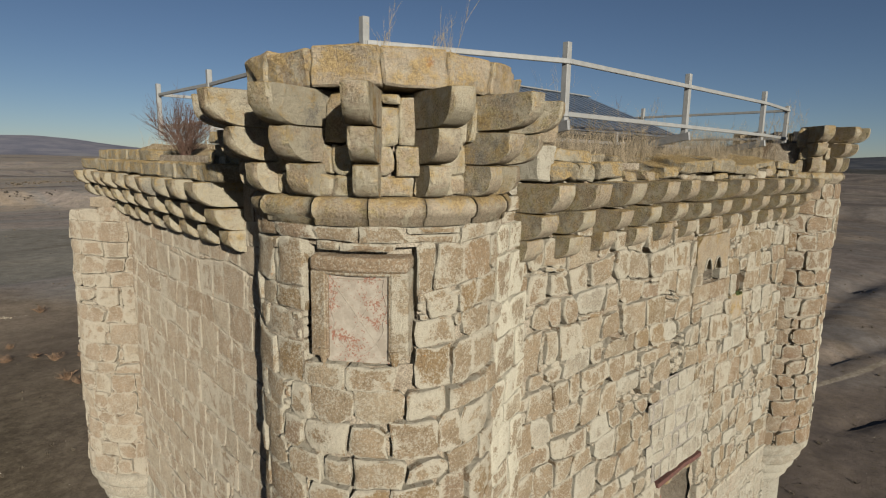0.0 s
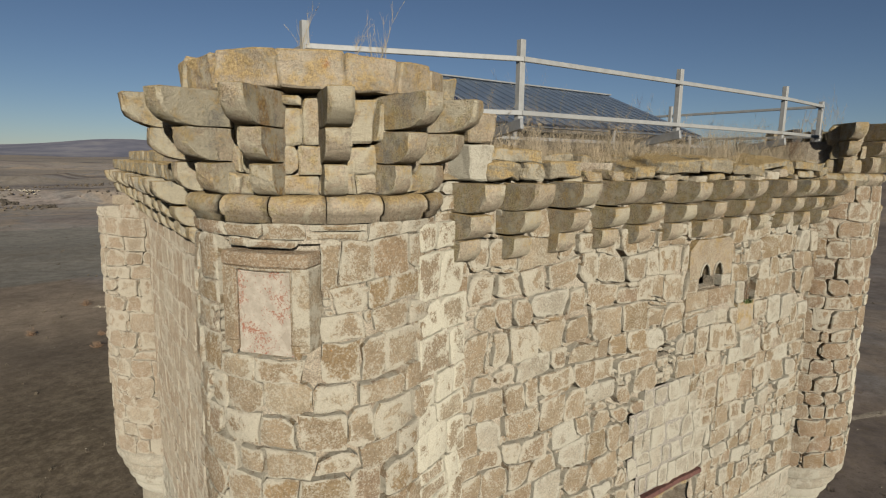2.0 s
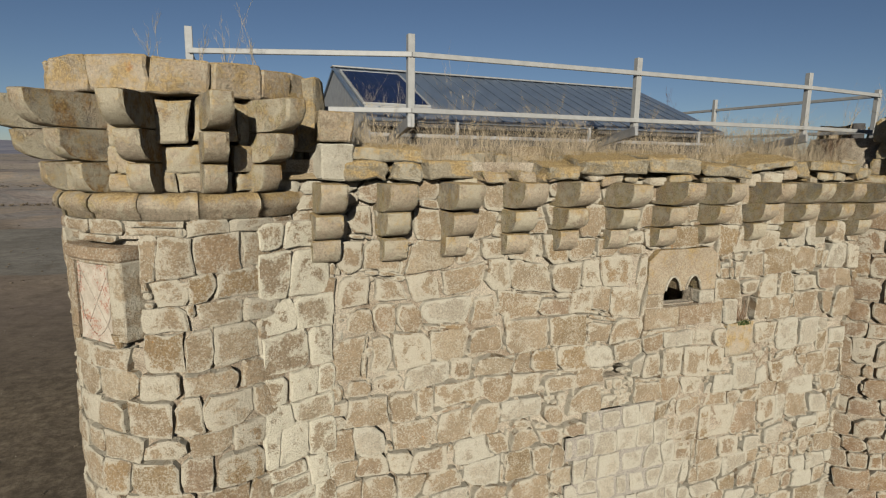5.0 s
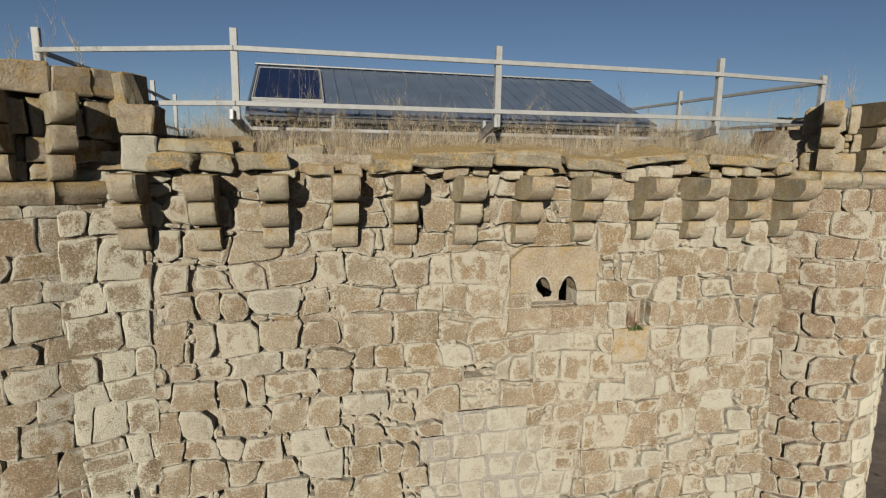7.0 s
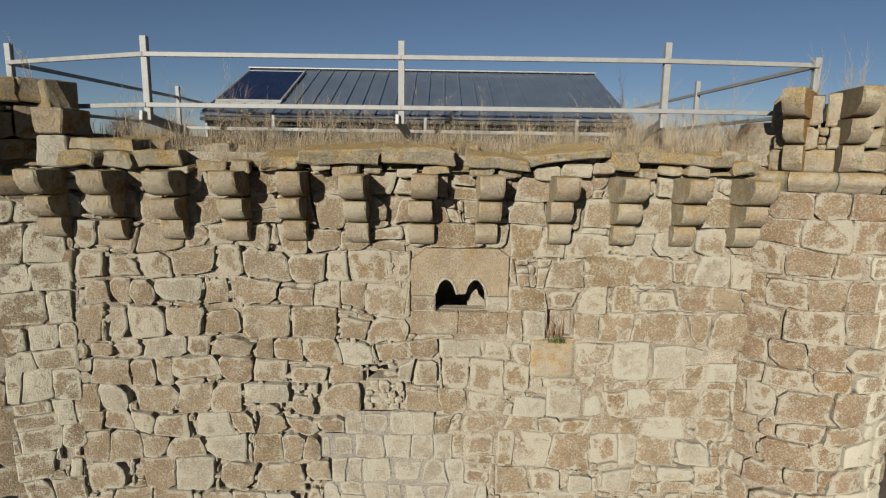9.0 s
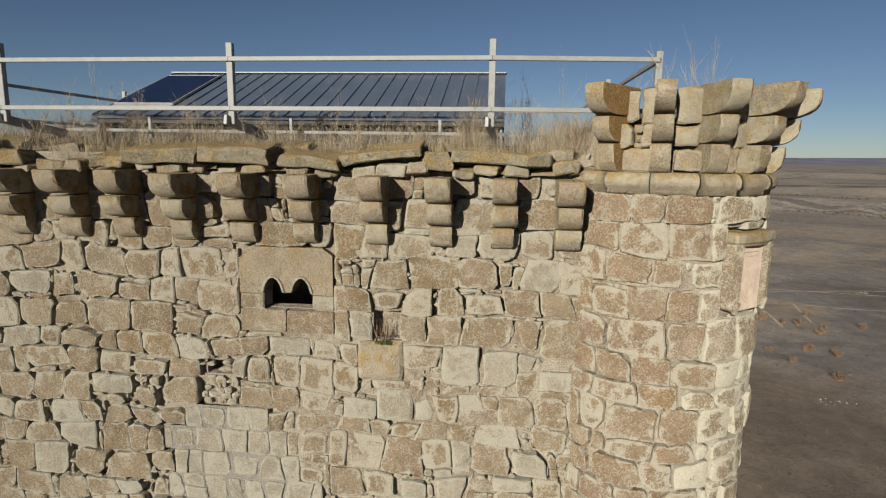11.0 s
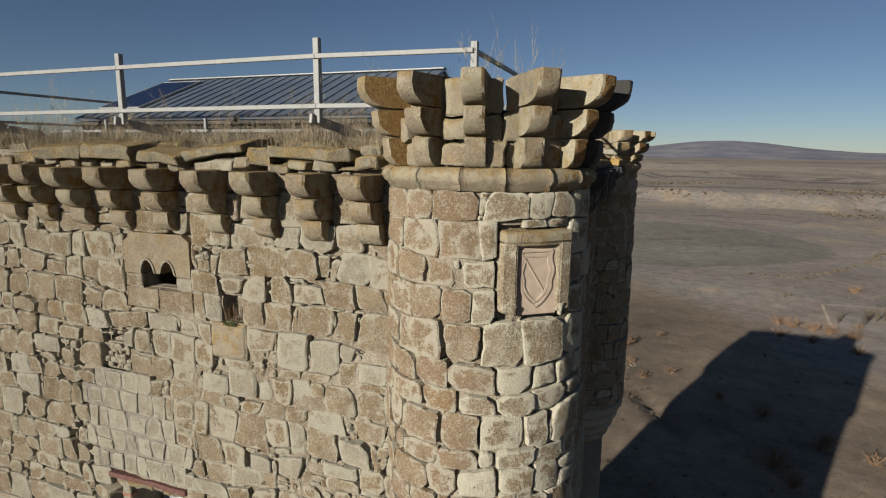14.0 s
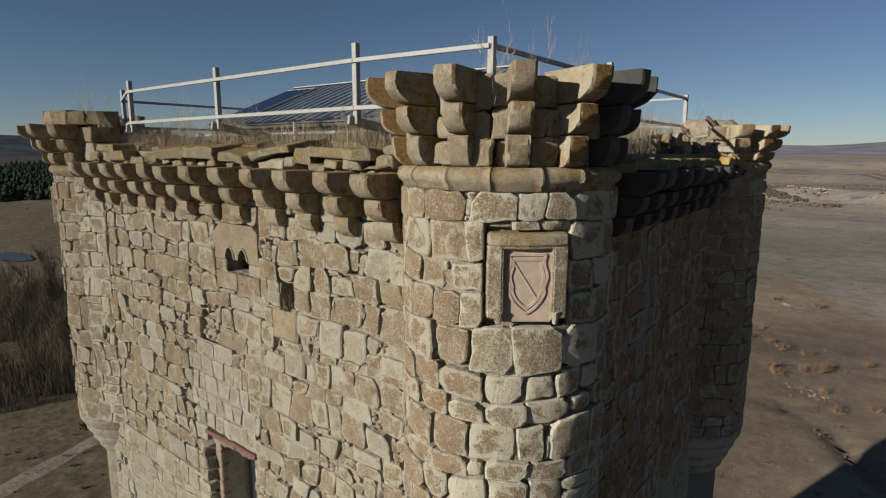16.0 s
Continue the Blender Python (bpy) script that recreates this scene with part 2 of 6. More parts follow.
def earth_material():
    """Bare winter land: brown grassy hill, lilac-grey valley floor, a grey-green field, darker heath east and west."""
    n = Nodes("dry_earth")

    def across(a, b, c, soft, rag):
        """0 on one side of the line a x + b y = c, 1 past it, with a ragged border."""
        d = n.t.nodes.new("ShaderNodeVectorMath")
        d.operation = "DOT_PRODUCT"
        n.t.links.new(n.pos["Position"], d.inputs[0])
        d.inputs[1].default_value = (a, b, 0)
        wob = n.math("MULTIPLY", n.math("SUBTRACT", n.noise(0.035, 6, 0.65), 0.5), rag)
        f = n.math("DIVIDE", n.math("SUBTRACT", n.math("ADD", d.outputs["Value"], wob), c - soft), 2 * soft)
        return n.math("MINIMUM", n.math("MAXIMUM", f, 0.0), 1.0)
    big = n.noise(0.011, 6, 0.62, distort=0.8)
    hill = n.ramp(big, (0.40, (0.268, 0.203, 0.145)), (0.5, (0.342, 0.259, 0.181)), (0.6, (0.375, 0.299, 0.22)))
    valley = n.ramp(n.noise(0.012, 6, 0.62, distort=1.2), (0.38, (0.255, 0.215, 0.185)), (0.45, (0.33, 0.27, 0.222)), (0.52, (0.285, 0.255, 0.222)), (0.58, (0.40, 0.31, 0.222)), (0.66, (0.33, 0.275, 0.225)))
    hill = n.mix(across(-1, 0.0, -28, 10, 30), hill, n.ramp(big, (0.40, (0.186, 0.144, 0.108)), (0.6, (0.27, 0.21, 0.15))))
    c = n.mix(across(0.836, 0.548, 84, 5, 34), hill, valley)
    spot = n.t.nodes.new("ShaderNodeVectorMath")
    spot.operation = "DISTANCE"
    n.t.links.new(n.scaled(1 / 95, 1 / 62, 0), spot.inputs[0])
    spot.inputs[1].default_value = (-10 / 95, 200 / 62, 0)
    edge = n.math("ADD", spot.outputs["Value"], n.math("MULTIPLY", n.noise(0.02, 4, 0.6), 0.3))
    c = n.mix(n.ramp(edge, (0.97, 0.9), (1.03, 0.0)), c, n.ramp(n.noise(0.03, 5, 0.6), (0.4, (0.205, 0.186, 0.15)), (0.6, (0.245, 0.225, 0.183))))
    away = n.t.nodes.new("ShaderNodeVectorMath")
    away.operation = "LENGTH"
    n.t.links.new(n.scaled(1, 1, 0), away.inputs[0])
    ring = n.t.nodes.new("ShaderNodeCombineXYZ")
    n.link(n.math("MULTIPLY", away.outputs["Value"], 0.034), ring.inputs[0])
    n.link(n.noise(0.005, 4, 0.6), ring.inputs[1])
    n.link(n.noise(0.02, 3, 0.6), ring.inputs[2])
    band = n.noise(1.0, 7, 0.75, ring.outputs[0])
    far = n.ramp(n.math("DIVIDE", away.outputs["Value"], 1000.0), (0.22, 0.0), (0.40, 0.85))
    c = n.mix(n.math("MULTIPLY", far, n.ramp(band, (0.50, 0.0), (0.55, 1.0))), c, (0.314, 0.263, 0.2))
    c = n.mix(n.math("MULTIPLY", far, n.ramp(band, (0.40, 1.0), (0.46, 0.0))), c, (0.127, 0.106, 0.0937))
    heath = n.math("MULTIPLY", across(0.8, -0.6, 0, 18, 60), 1.0)
    c = n.mix(n.math("MULTIPLY", heath, n.ramp(n.noise(0.03, 6, 0.7), (0.35, 0.9), (0.65, 0.35))), c, (0.11, 0.0897, 0.077))
    moor = across(-0.74, -0.67, 52, 14, 40)
    grass = n.ramp(n.noise(0.12, 6, 0.7), (0.36, (0.075, 0.062, 0.04)), (0.5, (0.125, 0.105, 0.064)), (0.62, (0.17, 0.145, 0.095)))
    c = n.mix(n.math("MULTIPLY", moor, 0.92), c, grass)
    c = n.mix(n.math("MULTIPLY", n.math("MULTIPLY", across(-1, 0, 26, 6, 12), across(0, -1, -34, 8, 12)), 0.9), c, n.mix(0.5, grass, (0.24, 0.195, 0.115)))
    turf = n.math("MULTIPLY", n.math("MULTIPLY", across(-1, 0.05, -9, 9, 16), across(0, -1, -92, 24, 30)), 0.85)
    c = n.mix(turf, c, n.ramp(n.noise(0.9, 7, 0.78), (0.38, (0.075, 0.058, 0.038)), (0.5, (0.128, 0.099, 0.064)), (0.64, (0.20, 0.16, 0.105))))
    wild = n.math("MULTIPLY", across(-0.9, -0.1, 420, 60, 300), n.ramp(n.noise(0.008, 5, 0.65), (0.40, 0.95), (0.62, 0.5)))
    c = n.mix(wild, c, (0.045, 0.046, 0.042))
    wood = n.math("MULTIPLY", across(0.8, -0.42, 330, 90, 500), n.ramp(n.math("DIVIDE", away.outputs["Value"], 2000.0), (0.46, 0.0), (0.58, 1.0)))
    c = n.mix(n.math("MULTIPLY", wood, 0.9), c, n.ramp(n.noise(0.02, 5, 0.7), (0.4, (0.03, 0.034, 0.034)), (0.6, (0.075, 0.072, 0.062))))
    dark = n.noise(0.05, 7, 0.75, distort=1.0)
    c = n.mix(n.ramp(dark, (0.55, 0.0), (0.68, 0.5)), c, (0.127, 0.0997, 0.0702))
    mid = n.noise(0.35, 8, 0.78)
    c = n.mix(0.75, c, n.ramp(mid, (0.38, 0.36), (0.62, 0.62)), "OVERLAY")
    tuft = n.noise(1.6, 7, 0.8)
    c = n.mix(n.ramp(tuft, (0.53, 0.0), (0.62, 0.5)), c, (0.16, 0.123, 0.0737))
    c = n.mix(n.ramp(n.noise(2.6, 5, 0.8), (0.37, 0.55), (0.43, 0.0)), c, (0.0868, 0.0665, 0.0502))
    c = n.mix(n.ramp(n.noise(5.5, 4, 0.85), (0.64, 0.0), (0.70, 0.6)), c, (0.294, 0.266, 0.221))
    return n.done(c, 0.97, n.math("ADD", mid, n.math("MULTIPLY", tuft, 0.5)), 0.8, 0.12, spec=0.05, matte=0.0)


earth_mat = earth_material()


def plain_material(name, colour, rough, metal=0.0, vary=0.12, scale=9, bump=0.15, spec=0.4):
    n = Nodes(name)
    a = n.noise(scale, 5, 0.65)
    lo = tuple(v * (1 - vary) for v in colour)
    hi = tuple(min(1, v * (1 + vary)) for v in colour)
    fine = n.noise(scale * 9, 3, 0.7)
    c = n.mix(0.2, n.ramp(a, (0.35, lo), (0.65, hi)), n.ramp(fine, (0.3, 0.35), (0.7, 0.65)), "OVERLAY")
    return n.done(c, n.math("ADD", n.math("MULTIPLY", a, 0.15), rough - 0.08), fine, bump, 0.004, metal, spec)


rail_mat = plain_material("galvanised_steel", (0.27, 0.265, 0.245), 0.55, 0.0, 0.10)
rail_dark_mat = plain_material("weathered_steel", (0.28, 0.275, 0.26), 0.55, 0.3, 0.15)
roof_mat = plain_material("grey_roof_sheet", (0.17, 0.21, 0.265), 0.36, 0.5, 0.10, 2.5)
white_mat = plain_material("white_painted_steel", (0.31, 0.305, 0.29), 0.5, 0.0, 0.08)
wood_mat = plain_material("red_brown_timber", (0.12, 0.055, 0.042), 0.8, 0.0, 0.3, 14, 0.5)
brick_mat = plain_material("red_brick", (0.25, 0.125, 0.08), 0.9, 0.0, 0.25, 12, 0.5)
# Near-black standing in for shade under the eave and on east corbels.
dark_mat = plain_material("shade_black", (0.06, 0.055, 0.05), 0.95, 0.0, 0.3, 3)
cell_mat = plain_material("photovoltaic_cell", (0.010, 0.016, 0.045), 0.18, 0.0, 0.2, 3, 0.02, 0.5)
straw_mat = plain_material("dry_grass", (0.34, 0.275, 0.185), 0.85, 0.0, 0.45, 5, 0.0, 0.1)
thatch_mat = plain_material("dead_grass_mat", (0.22, 0.175, 0.115), 0.9, 0.0, 0.5, 4, 0.0, 0.05)
stalk_mat = plain_material("dry_stalk", (0.46, 0.37, 0.24), 0.85, 0.0, 0.2, 5, 0.0, 0.1)
twig_mat = plain_material("bare_twig", (0.15, 0.085, 0.065), 0.9, 0.0, 0.3, 6, 0.0, 0.1)
shrub_mat = plain_material("reddish_twig", (0.14, 0.085, 0.062), 0.9, 0.0, 0.3, 6, 0.0, 0.1)
thicket_mat = plain_material("thicket_twig", (0.125, 0.10, 0.07), 0.9, 0.0, 0.4, 0.3, 0.0, 0.05)
brush_mat = plain_material("dry_brush", (0.22, 0.14, 0.085), 0.9, 0.0, 0.35, 6, 0.0, 0.1)
pine_mat = plain_material("pine_foliage", (0.035, 0.045, 0.03), 0.9, 0.0, 0.4, 0.6, 0.0, 0.1)
copse_mat = plain_material("bare_copse", (0.062, 0.052, 0.04), 0.9, 0.0, 0.4, 0.6, 0.0, 0.1)
leaf_mat = plain_material("green_leaf", (0.07, 0.10, 0.03), 0.8, 0.0, 0.3, 9, 0.0, 0.2)


def track_material(name, low, mid, high):
    """Trodden pale earth with stones and tufts left in it."""
    n = Nodes(name)
    c = n.ramp(n.noise(0.5, 7, 0.75), (0.36, low), (0.55, mid), (0.7, high))
    c = n.mix(0.8, c, n.ramp(n.noise(3.0, 7, 0.8), (0.38, 0.3), (0.62, 0.68)), "OVERLAY")
    c = n.mix(n.ramp(n.noise(1.3, 6, 0.8), (0.55, 0.0), (0.63, 0.6)), c, (0.136, 0.106, 0.063))
    return n.done(c, 0.97, n.noise(2.5, 7, 0.8), 0.7, 0.1, spec=0.05)


path_mat = track_material("pale_track", (0.14, 0.115, 0.086), (0.205, 0.172, 0.132), (0.245, 0.21, 0.162))
road_mat = track_material("pale_road", (0.25, 0.205, 0.148), (0.36, 0.302, 0.226), (0.42, 0.355, 0.27))
arms_mat = plain_material("carved_panel_stone", (0.385, 0.302, 0.23), 0.9, 0.0, 0.12, 7, 0.6, 0.15)


def arms_spotted():
    n = Nodes("lichen_spotted_panel")
    c = n.ramp(n.noise(9, 5, 0.7), (0.4, (0.295, 0.252, 0.196)), (0.6, (0.377, 0.332, 0.264)))
    s = n.math("ADD", n.math("MULTIPLY", n.noise(5.5, 2, 0.5), 0.55), n.math("MULTIPLY", n.noise(46, 4, 0.75), 1.1))
    c = n.mix(n.ramp(s, (0.90, 0.0), (0.93, 0.8)), c, (0.246, 0.0882, 0.051))
    return n.done(c, 0.92, n.noise(60, 4, 0.7), 0.6, 0.01, spec=0.1)


arms_spot_mat = arms_spotted()


# ---------------------------------------------------------------- mesh helpers
def part(name, bm, material, parent=None, label="", smooth=False, place=None):
    """Links a bmesh, or ready mesh data, as one object under a thing or a part."""
    if isinstance(bm, bmesh.types.BMesh):
        data = bpy.data.meshes.new(name)
        bm.normal_update()
        bm.to_mesh(data)
        bm.free()
    else:
        data = bm
    if smooth:
        data.polygons.foreach_set("use_smooth", [True] * len(data.polygons))
    if material is not None and not data.materials:
        data.materials.append(material)
    ob = new(name, data)
    if place is not None:
        ob.location = place
    if parent is not None:
        ob.parent = parent
    if label:
        tagged(ob, label)
    return ob


def thing(name, label, category, at=(0, 0, 0), group="", kind=""):
    ob = new(name)
    ob.location = at
    ob.empty_display_size = 0.2
    return tagged(ob, label, category, group, kind)


def box(bm, lo, hi, bevel=0.0, m=None):
    """An axis-aligned block added to bm, bevelled, then moved by m."""
    lo, hi = Vector(lo), Vector(hi)
    r = bmesh.ops.create_cube(bm, size=1, matrix=Matrix.LocRotScale((lo + hi) / 2, None, hi - lo))
    vs = r["verts"]
    if bevel:
        es = list({e for v in vs for e in v.link_edges})
        r = bmesh.ops.bevel(bm, geom=vs + es, offset=bevel, segments=1, affect="EDGES", profile=0.5)
        vs = list({v for f in r["faces"] for v in f.verts})
    if m is not None:
        bmesh.ops.transform(bm, matrix=m, verts=vs)
    return vs


def bar(bm, a, b, w, h=None, bevel=0.006):
    """A square tube from a to b."""
    a, b = Vector(a), Vector(b)
    h = h or w
    q = (b - a).to_track_quat("Y", "Z").to_matrix().to_4x4()
    m = Matrix.Translation((a + b) / 2) @ q
    L = (b - a).length
    return box(bm, (-w / 2, -L / 2, -h / 2), (w / 2, L / 2, h / 2), bevel, m)


def crisp(data):
    """Sides and worn edges faceted, the dressed face smooth up to a sharp arris."""
    rim = [v.value for v in data.attributes["rim"].data]
    data.polygons.foreach_set("use_smooth", [min(rim[v] for v in p.vertices) < 0.5 for p in data.polygons])
    sharp = [rim[a] > 0.5 and rim[b] > 0.5 for a, b in (e.vertices for e in data.edges)]
    data.attributes.new("sharp_edge", "BOOLEAN", "EDGE").data.foreach_set("value", sharp)
    return data


def mesh_of(name, verts, faces, rims=None, flat=False):
    data = bpy.data.meshes.new(name)
    data.from_pydata(verts, [], faces)
    if rims is not None:
        data.attributes.new("rim", "FLOAT", "POINT").data.foreach_set("value", rims)
    if not flat:
        data.polygons.foreach_set("use_smooth", [True] * len(faces))
    return data


def fbm(x, y, z=0.0):
    return noise.fractal(Vector((x, y, z)), 0.9, 2.1, 4)


# ---------------------------------------------------------------- masonry
def flat_wall(origin, along, out):
    o, a, n = Vector(origin), Vector(along), Vector(out)
    return lambda u, v, d: o + a * u + n * d + Vector((0, 0, v))


def round_wall(cx, cy, r):
    return lambda u, v, d: Vector((cx + (r + d) * math.cos(u / r), cy + (r + d) * math.sin(u / r), v))


def lay_stones(rng, u0, u1, v0, v1, tall, wide, holes=(), wave=0.05, joint=0.012, slant=0.04, split=0.16, pins=0.22, loose=None):
    """Rough courses of stones: outlines in (u, v), with each stone's proudness left to the caller."""
    out = []
    v, k, seed = v0, 0, rng.uniform(0, 99)

    def line(u, v):
        return v + wave * noise.noise(Vector((u * 0.9 + seed, v * 1.7, seed))) * 2 + wave * 0.5 * noise.noise(Vector((u * 3.1, v * 4.0, seed)))
    while v < v1 - tall * 0.4:
        h = tall * rng.choice((0.7, 0.9, 1.0, 1.05, 1.2))
        top = min(v + h, v1)
        if v1 - top < tall * 0.4:
            top = v1
        u = u0 - rng.uniform(0, wide * 0.6)
        ub = ut = u
        while u < u1:
            pin = rng.random() < pins
            w = rng.uniform(0.05, 0.11) if pin else wide * rng.choice((0.6, 0.75, 0.88, 0.95, 1.02, 1.1, 1.2, 1.35)) * (0.75 + 0.3 * h / tall)
            u += w
            nb, nt = u + rng.uniform(-slant, slant), u + rng.uniform(-slant, slant)
            c = [[ub, v if v <= v0 else line(ub, v)], [nb, v if v <= v0 else line(nb, v)],
                 [nt, top if top >= v1 else line(nt, top)], [ut, top if top >= v1 else line(ut, top)]]
            ub, ut = nb, nt
            for p in c:
                p[0] = min(max(p[0], u0), u1)
            if pin:
                nb, nt = u + rng.uniform(-0.02, 0.02), u + rng.uniform(-0.02, 0.02)
            if min(c[1][0] - c[0][0], c[2][0] - c[3][0]) < (0.02 if pin else 0.08):
                continue
            pieces = [c]
            if pin:
                cuts = sorted({0.0, 1.0, *[rng.uniform(0.15, 0.85) for _ in range(rng.randint(1, 3))]})
                pieces = []
                for f, g in zip(cuts, cuts[1:]):
                    if g - f > 0.1 and rng.random() < 0.75:
                        at = lambda a, b, f: [c[a][i] + (c[b][i] - c[a][i]) * f for i in (0, 1)]
                        pieces.append([at(0, 3, f), at(1, 2, f), at(1, 2, g), at(0, 3, g)])
            elif rng.random() < split and h > tall * 0.85:
                f = rng.choice((0.17, 0.2, 0.5, 0.8, 0.84))
                ml = [c[0][i] + (c[3][i] - c[0][i]) * f for i in (0, 1)]
                mr = [c[1][i] + (c[2][i] - c[1][i]) * (f + rng.uniform(-0.08, 0.08)) for i in (0, 1)]
                pieces = [[c[0], c[1], mr, ml], [ml[:], mr[:], c[2], c[3]]]
                thin = 0 if f < 0.3 else (1 if f > 0.7 else None)
                if thin is not None and w > 0.25:
                    q = pieces.pop(thin)
                    g = rng.uniform(0.3, 0.7)
                    lo = [q[0][i] + (q[1][i] - q[0][i]) * g for i in (0, 1)]
                    hi = [q[3][i] + (q[2][i] - q[3][i]) * g for i in (0, 1)]
                    pieces += [[q[0], lo, hi, q[3]], [lo[:], q[1], q[2], hi[:]]]
            for q in pieces:
                q = [p[:] for p in q]
                keep = True
                for a0, a1, b0, b1 in holes:
                    us, vs = [p[0] for p in q], [p[1] for p in q]
                    if max(us) <= a0 or min(us) >= a1 or max(vs) <= b0 or min(vs) >= b1:
                        continue
                    cuts = [(a0 - min(us), 0, a0, min), (max(us) - a1, 0, a1, max), (b0 - min(vs), 1, b0, min), (max(vs) - b1, 1, b1, max)]
                    room, axis, lim, fn = max(cuts, key=lambda s: s[0])
                    if room < 0.07:
                        keep = False
                        break
                    for p in q:
                        p[axis] = fn(p[axis], lim)
                if not keep:
                    continue
                worn = loose(sum(p[0] for p in q) / 4, sum(p[1] for p in q) / 4) if loose else 0.0
                out.append(round_off(rng, q, joint * (1 + 0.55 * worn), (0.008, 0.065 + 0.085 * worn)))
        v = top
    return out


def round_off(rng, q, joint, cut=(0.008, 0.07)):
    """A stone's outline from its four corners: shrunk by the joint, corners knocked off, sides uneven."""
    g = joint * (rng.uniform(1.6, 3.2) if rng.random() < 0.22 else rng.uniform(0.1, 0.8))
    cx, cy = sum(p[0] for p in q) / 4, sum(p[1] for p in q) / 4
    w, h = max(p[0] for p in q) - min(p[0] for p in q), max(p[1] for p in q) - min(p[1] for p in q)
    sx, sy = max(0.7, 1 - 2 * g / max(w, 0.05)), max(0.7, 1 - 2 * g / max(h, 0.05))
    q = [(cx + (x - cx) * sx, cy + (y - cy) * sy) for x, y in q]
    pts = []
    wob = min(0.016, 0.05 * min(w, h))
    corners = []
    for i in range(4):
        p, a, b = Vector(q[i]), Vector(q[i - 1]), Vector(q[(i + 1) % 4])
        c = cut[0] + (cut[1] - cut[0]) * rng.random() ** 2.4
        ends = [p + (o - p) * min(0.3, c * rng.uniform(0.5, 1.5) / max((o - p).length, 0.01)) for o in (a, b)]
        corners.append(ends if c > cut[0] + 0.006 else [p])
    for i in range(4):
        pts += corners[i]
        p = corners[i][-1]
        side = corners[(i + 1) % 4][0] - p
        n = Vector((-side.y, side.x)).normalized()
        steps = min(3, int(side.length / 0.11))
        lean = rng.uniform(-wob, wob)
        for k in range(steps):
            f = (k + 1 + rng.uniform(-0.22, 0.22)) / (steps + 1)
            pts.append(p + side * f + n * (lean * math.sin(math.pi * f) + rng.uniform(-wob, wob * 0.7) * 0.75))
    j = wob * 0.35
    return [(p[0] + rng.uniform(-j, j), p[1] + rng.uniform(-j, j)) for p in pts]


def stone_shape(rng, outline, surface, proud, bulge=0.02, round_edge=0.03, back=0.12, tilt=1.0):
    """Vertices, faces and rims of one stone on a surface."""
    n = len(outline)
    cx, cy = sum(p[0] for p in outline) / n, sum(p[1] for p in outline) / n
    size = min(max(p[0] for p in outline) - min(p[0] for p in outline), max(p[1] for p in outline) - min(p[1] for p in outline))
    tu, tv = tilt * rng.uniform(-0.05, 0.05), tilt * rng.uniform(-0.07, 0.05)
    k = max(0.45, 1 - 2.0 * round_edge / max(size, 0.06))
    verts, rims = [], []
    for scale, d, rim in ((1.0, -back, 1.0), (1.0, proud - round_edge * 0.8, 1.0), (k, proud, 0.85), (k * 0.66, proud + bulge * 0.75, 0.12)):
        for x, y in outline:
            dx, dy = (x - cx) * scale, (y - cy) * scale
            dd = d + (0 if d == -back else dx * tu + dy * tv + rng.uniform(-0.006, 0.006))
            verts.append(surface(cx + dx, cy + dy, dd))
            rims.append(rim)
    verts.append(surface(cx, cy, proud + bulge))
    rims.append(0.0)
    faces = []
    for r in (0, 1, 2):
        for i in range(n):
            a, b = r * n + i, r * n + (i + 1) % n
            faces.append((a, b, b + n, a + n))
    for i in range(n):
        faces.append((3 * n + i, 3 * n + (i + 1) % n, 4 * n))
    return verts, faces, rims, surface(cx, cy, 0)


def place_stones(parent, rng, outlines, surface, material, proud=(0.0, 0.05), bulge=(0.005, 0.03), edge=0.03, nearest=None, limit=300, name="stone", tilt=1.0):
    """Each stone an object of its own under parent; those past the limit, or outside the stretch, joined into one."""
    rest_v, rest_f, rest_r, count = [], [], [], 0
    for o in outlines:
        v, f, r, c = stone_shape(rng, o, surface, rng.uniform(*proud), rng.uniform(*bulge), edge * rng.uniform(0.6, 1.3), tilt=tilt)
        if count < limit and (nearest is None or nearest(c)):
            part(name, crisp(mesh_of(name, [p - c for p in v], f, r)), material, parent, place=c - parent.location)
            count += 1
        else:
            n = len(rest_v)
            rest_v += [p - parent.location for p in v]
            rest_f += [tuple(i + n for i in q) for q in f]
            rest_r += r
    if rest_v:
        tagged(part(name + "_rest", crisp(mesh_of(name, rest_v, rest_f, rest_r)), material, parent), kind="stuff")


def chips(parent, rng, count, u0, u1, v0, v1, surface, material, holes=()):
    """Small wedging chips between the stones, joined into one."""
    vs, fs, rs = [], [], []
    for _ in range(count):
        u, v = rng.uniform(u0, u1), rng.uniform(v0, v1)
        if any(a0 - 0.1 < u < a1 + 0.1 and b0 - 0.1 < v < b1 + 0.1 for a0, a1, b0, b1 in holes):
            continue
        w, h = rng.uniform(0.03, 0.12), rng.uniform(0.012, 0.05)
        if rng.random() < 0.3:
            w, h = h, w
        n = 6
        o = [(u + w * math.cos(i * math.tau / n) * rng.uniform(0.7, 1.1), v + h * math.sin(i * math.tau / n) * rng.uniform(0.7, 1.1)) for i in range(n)]
        a, f, r, _c = stone_shape(rng, o, surface, rng.uniform(-0.03, 0.025), 0.008, 0.012, 0.1)
        k = len(vs)
        vs += [p - parent.location for p in a]
        fs += [tuple(i + k for i in q) for q in f]
        rs += r
    tagged(part("wedging_rubble", crisp(mesh_of("chips", vs, fs, rs)), material, parent), kind="stuff")


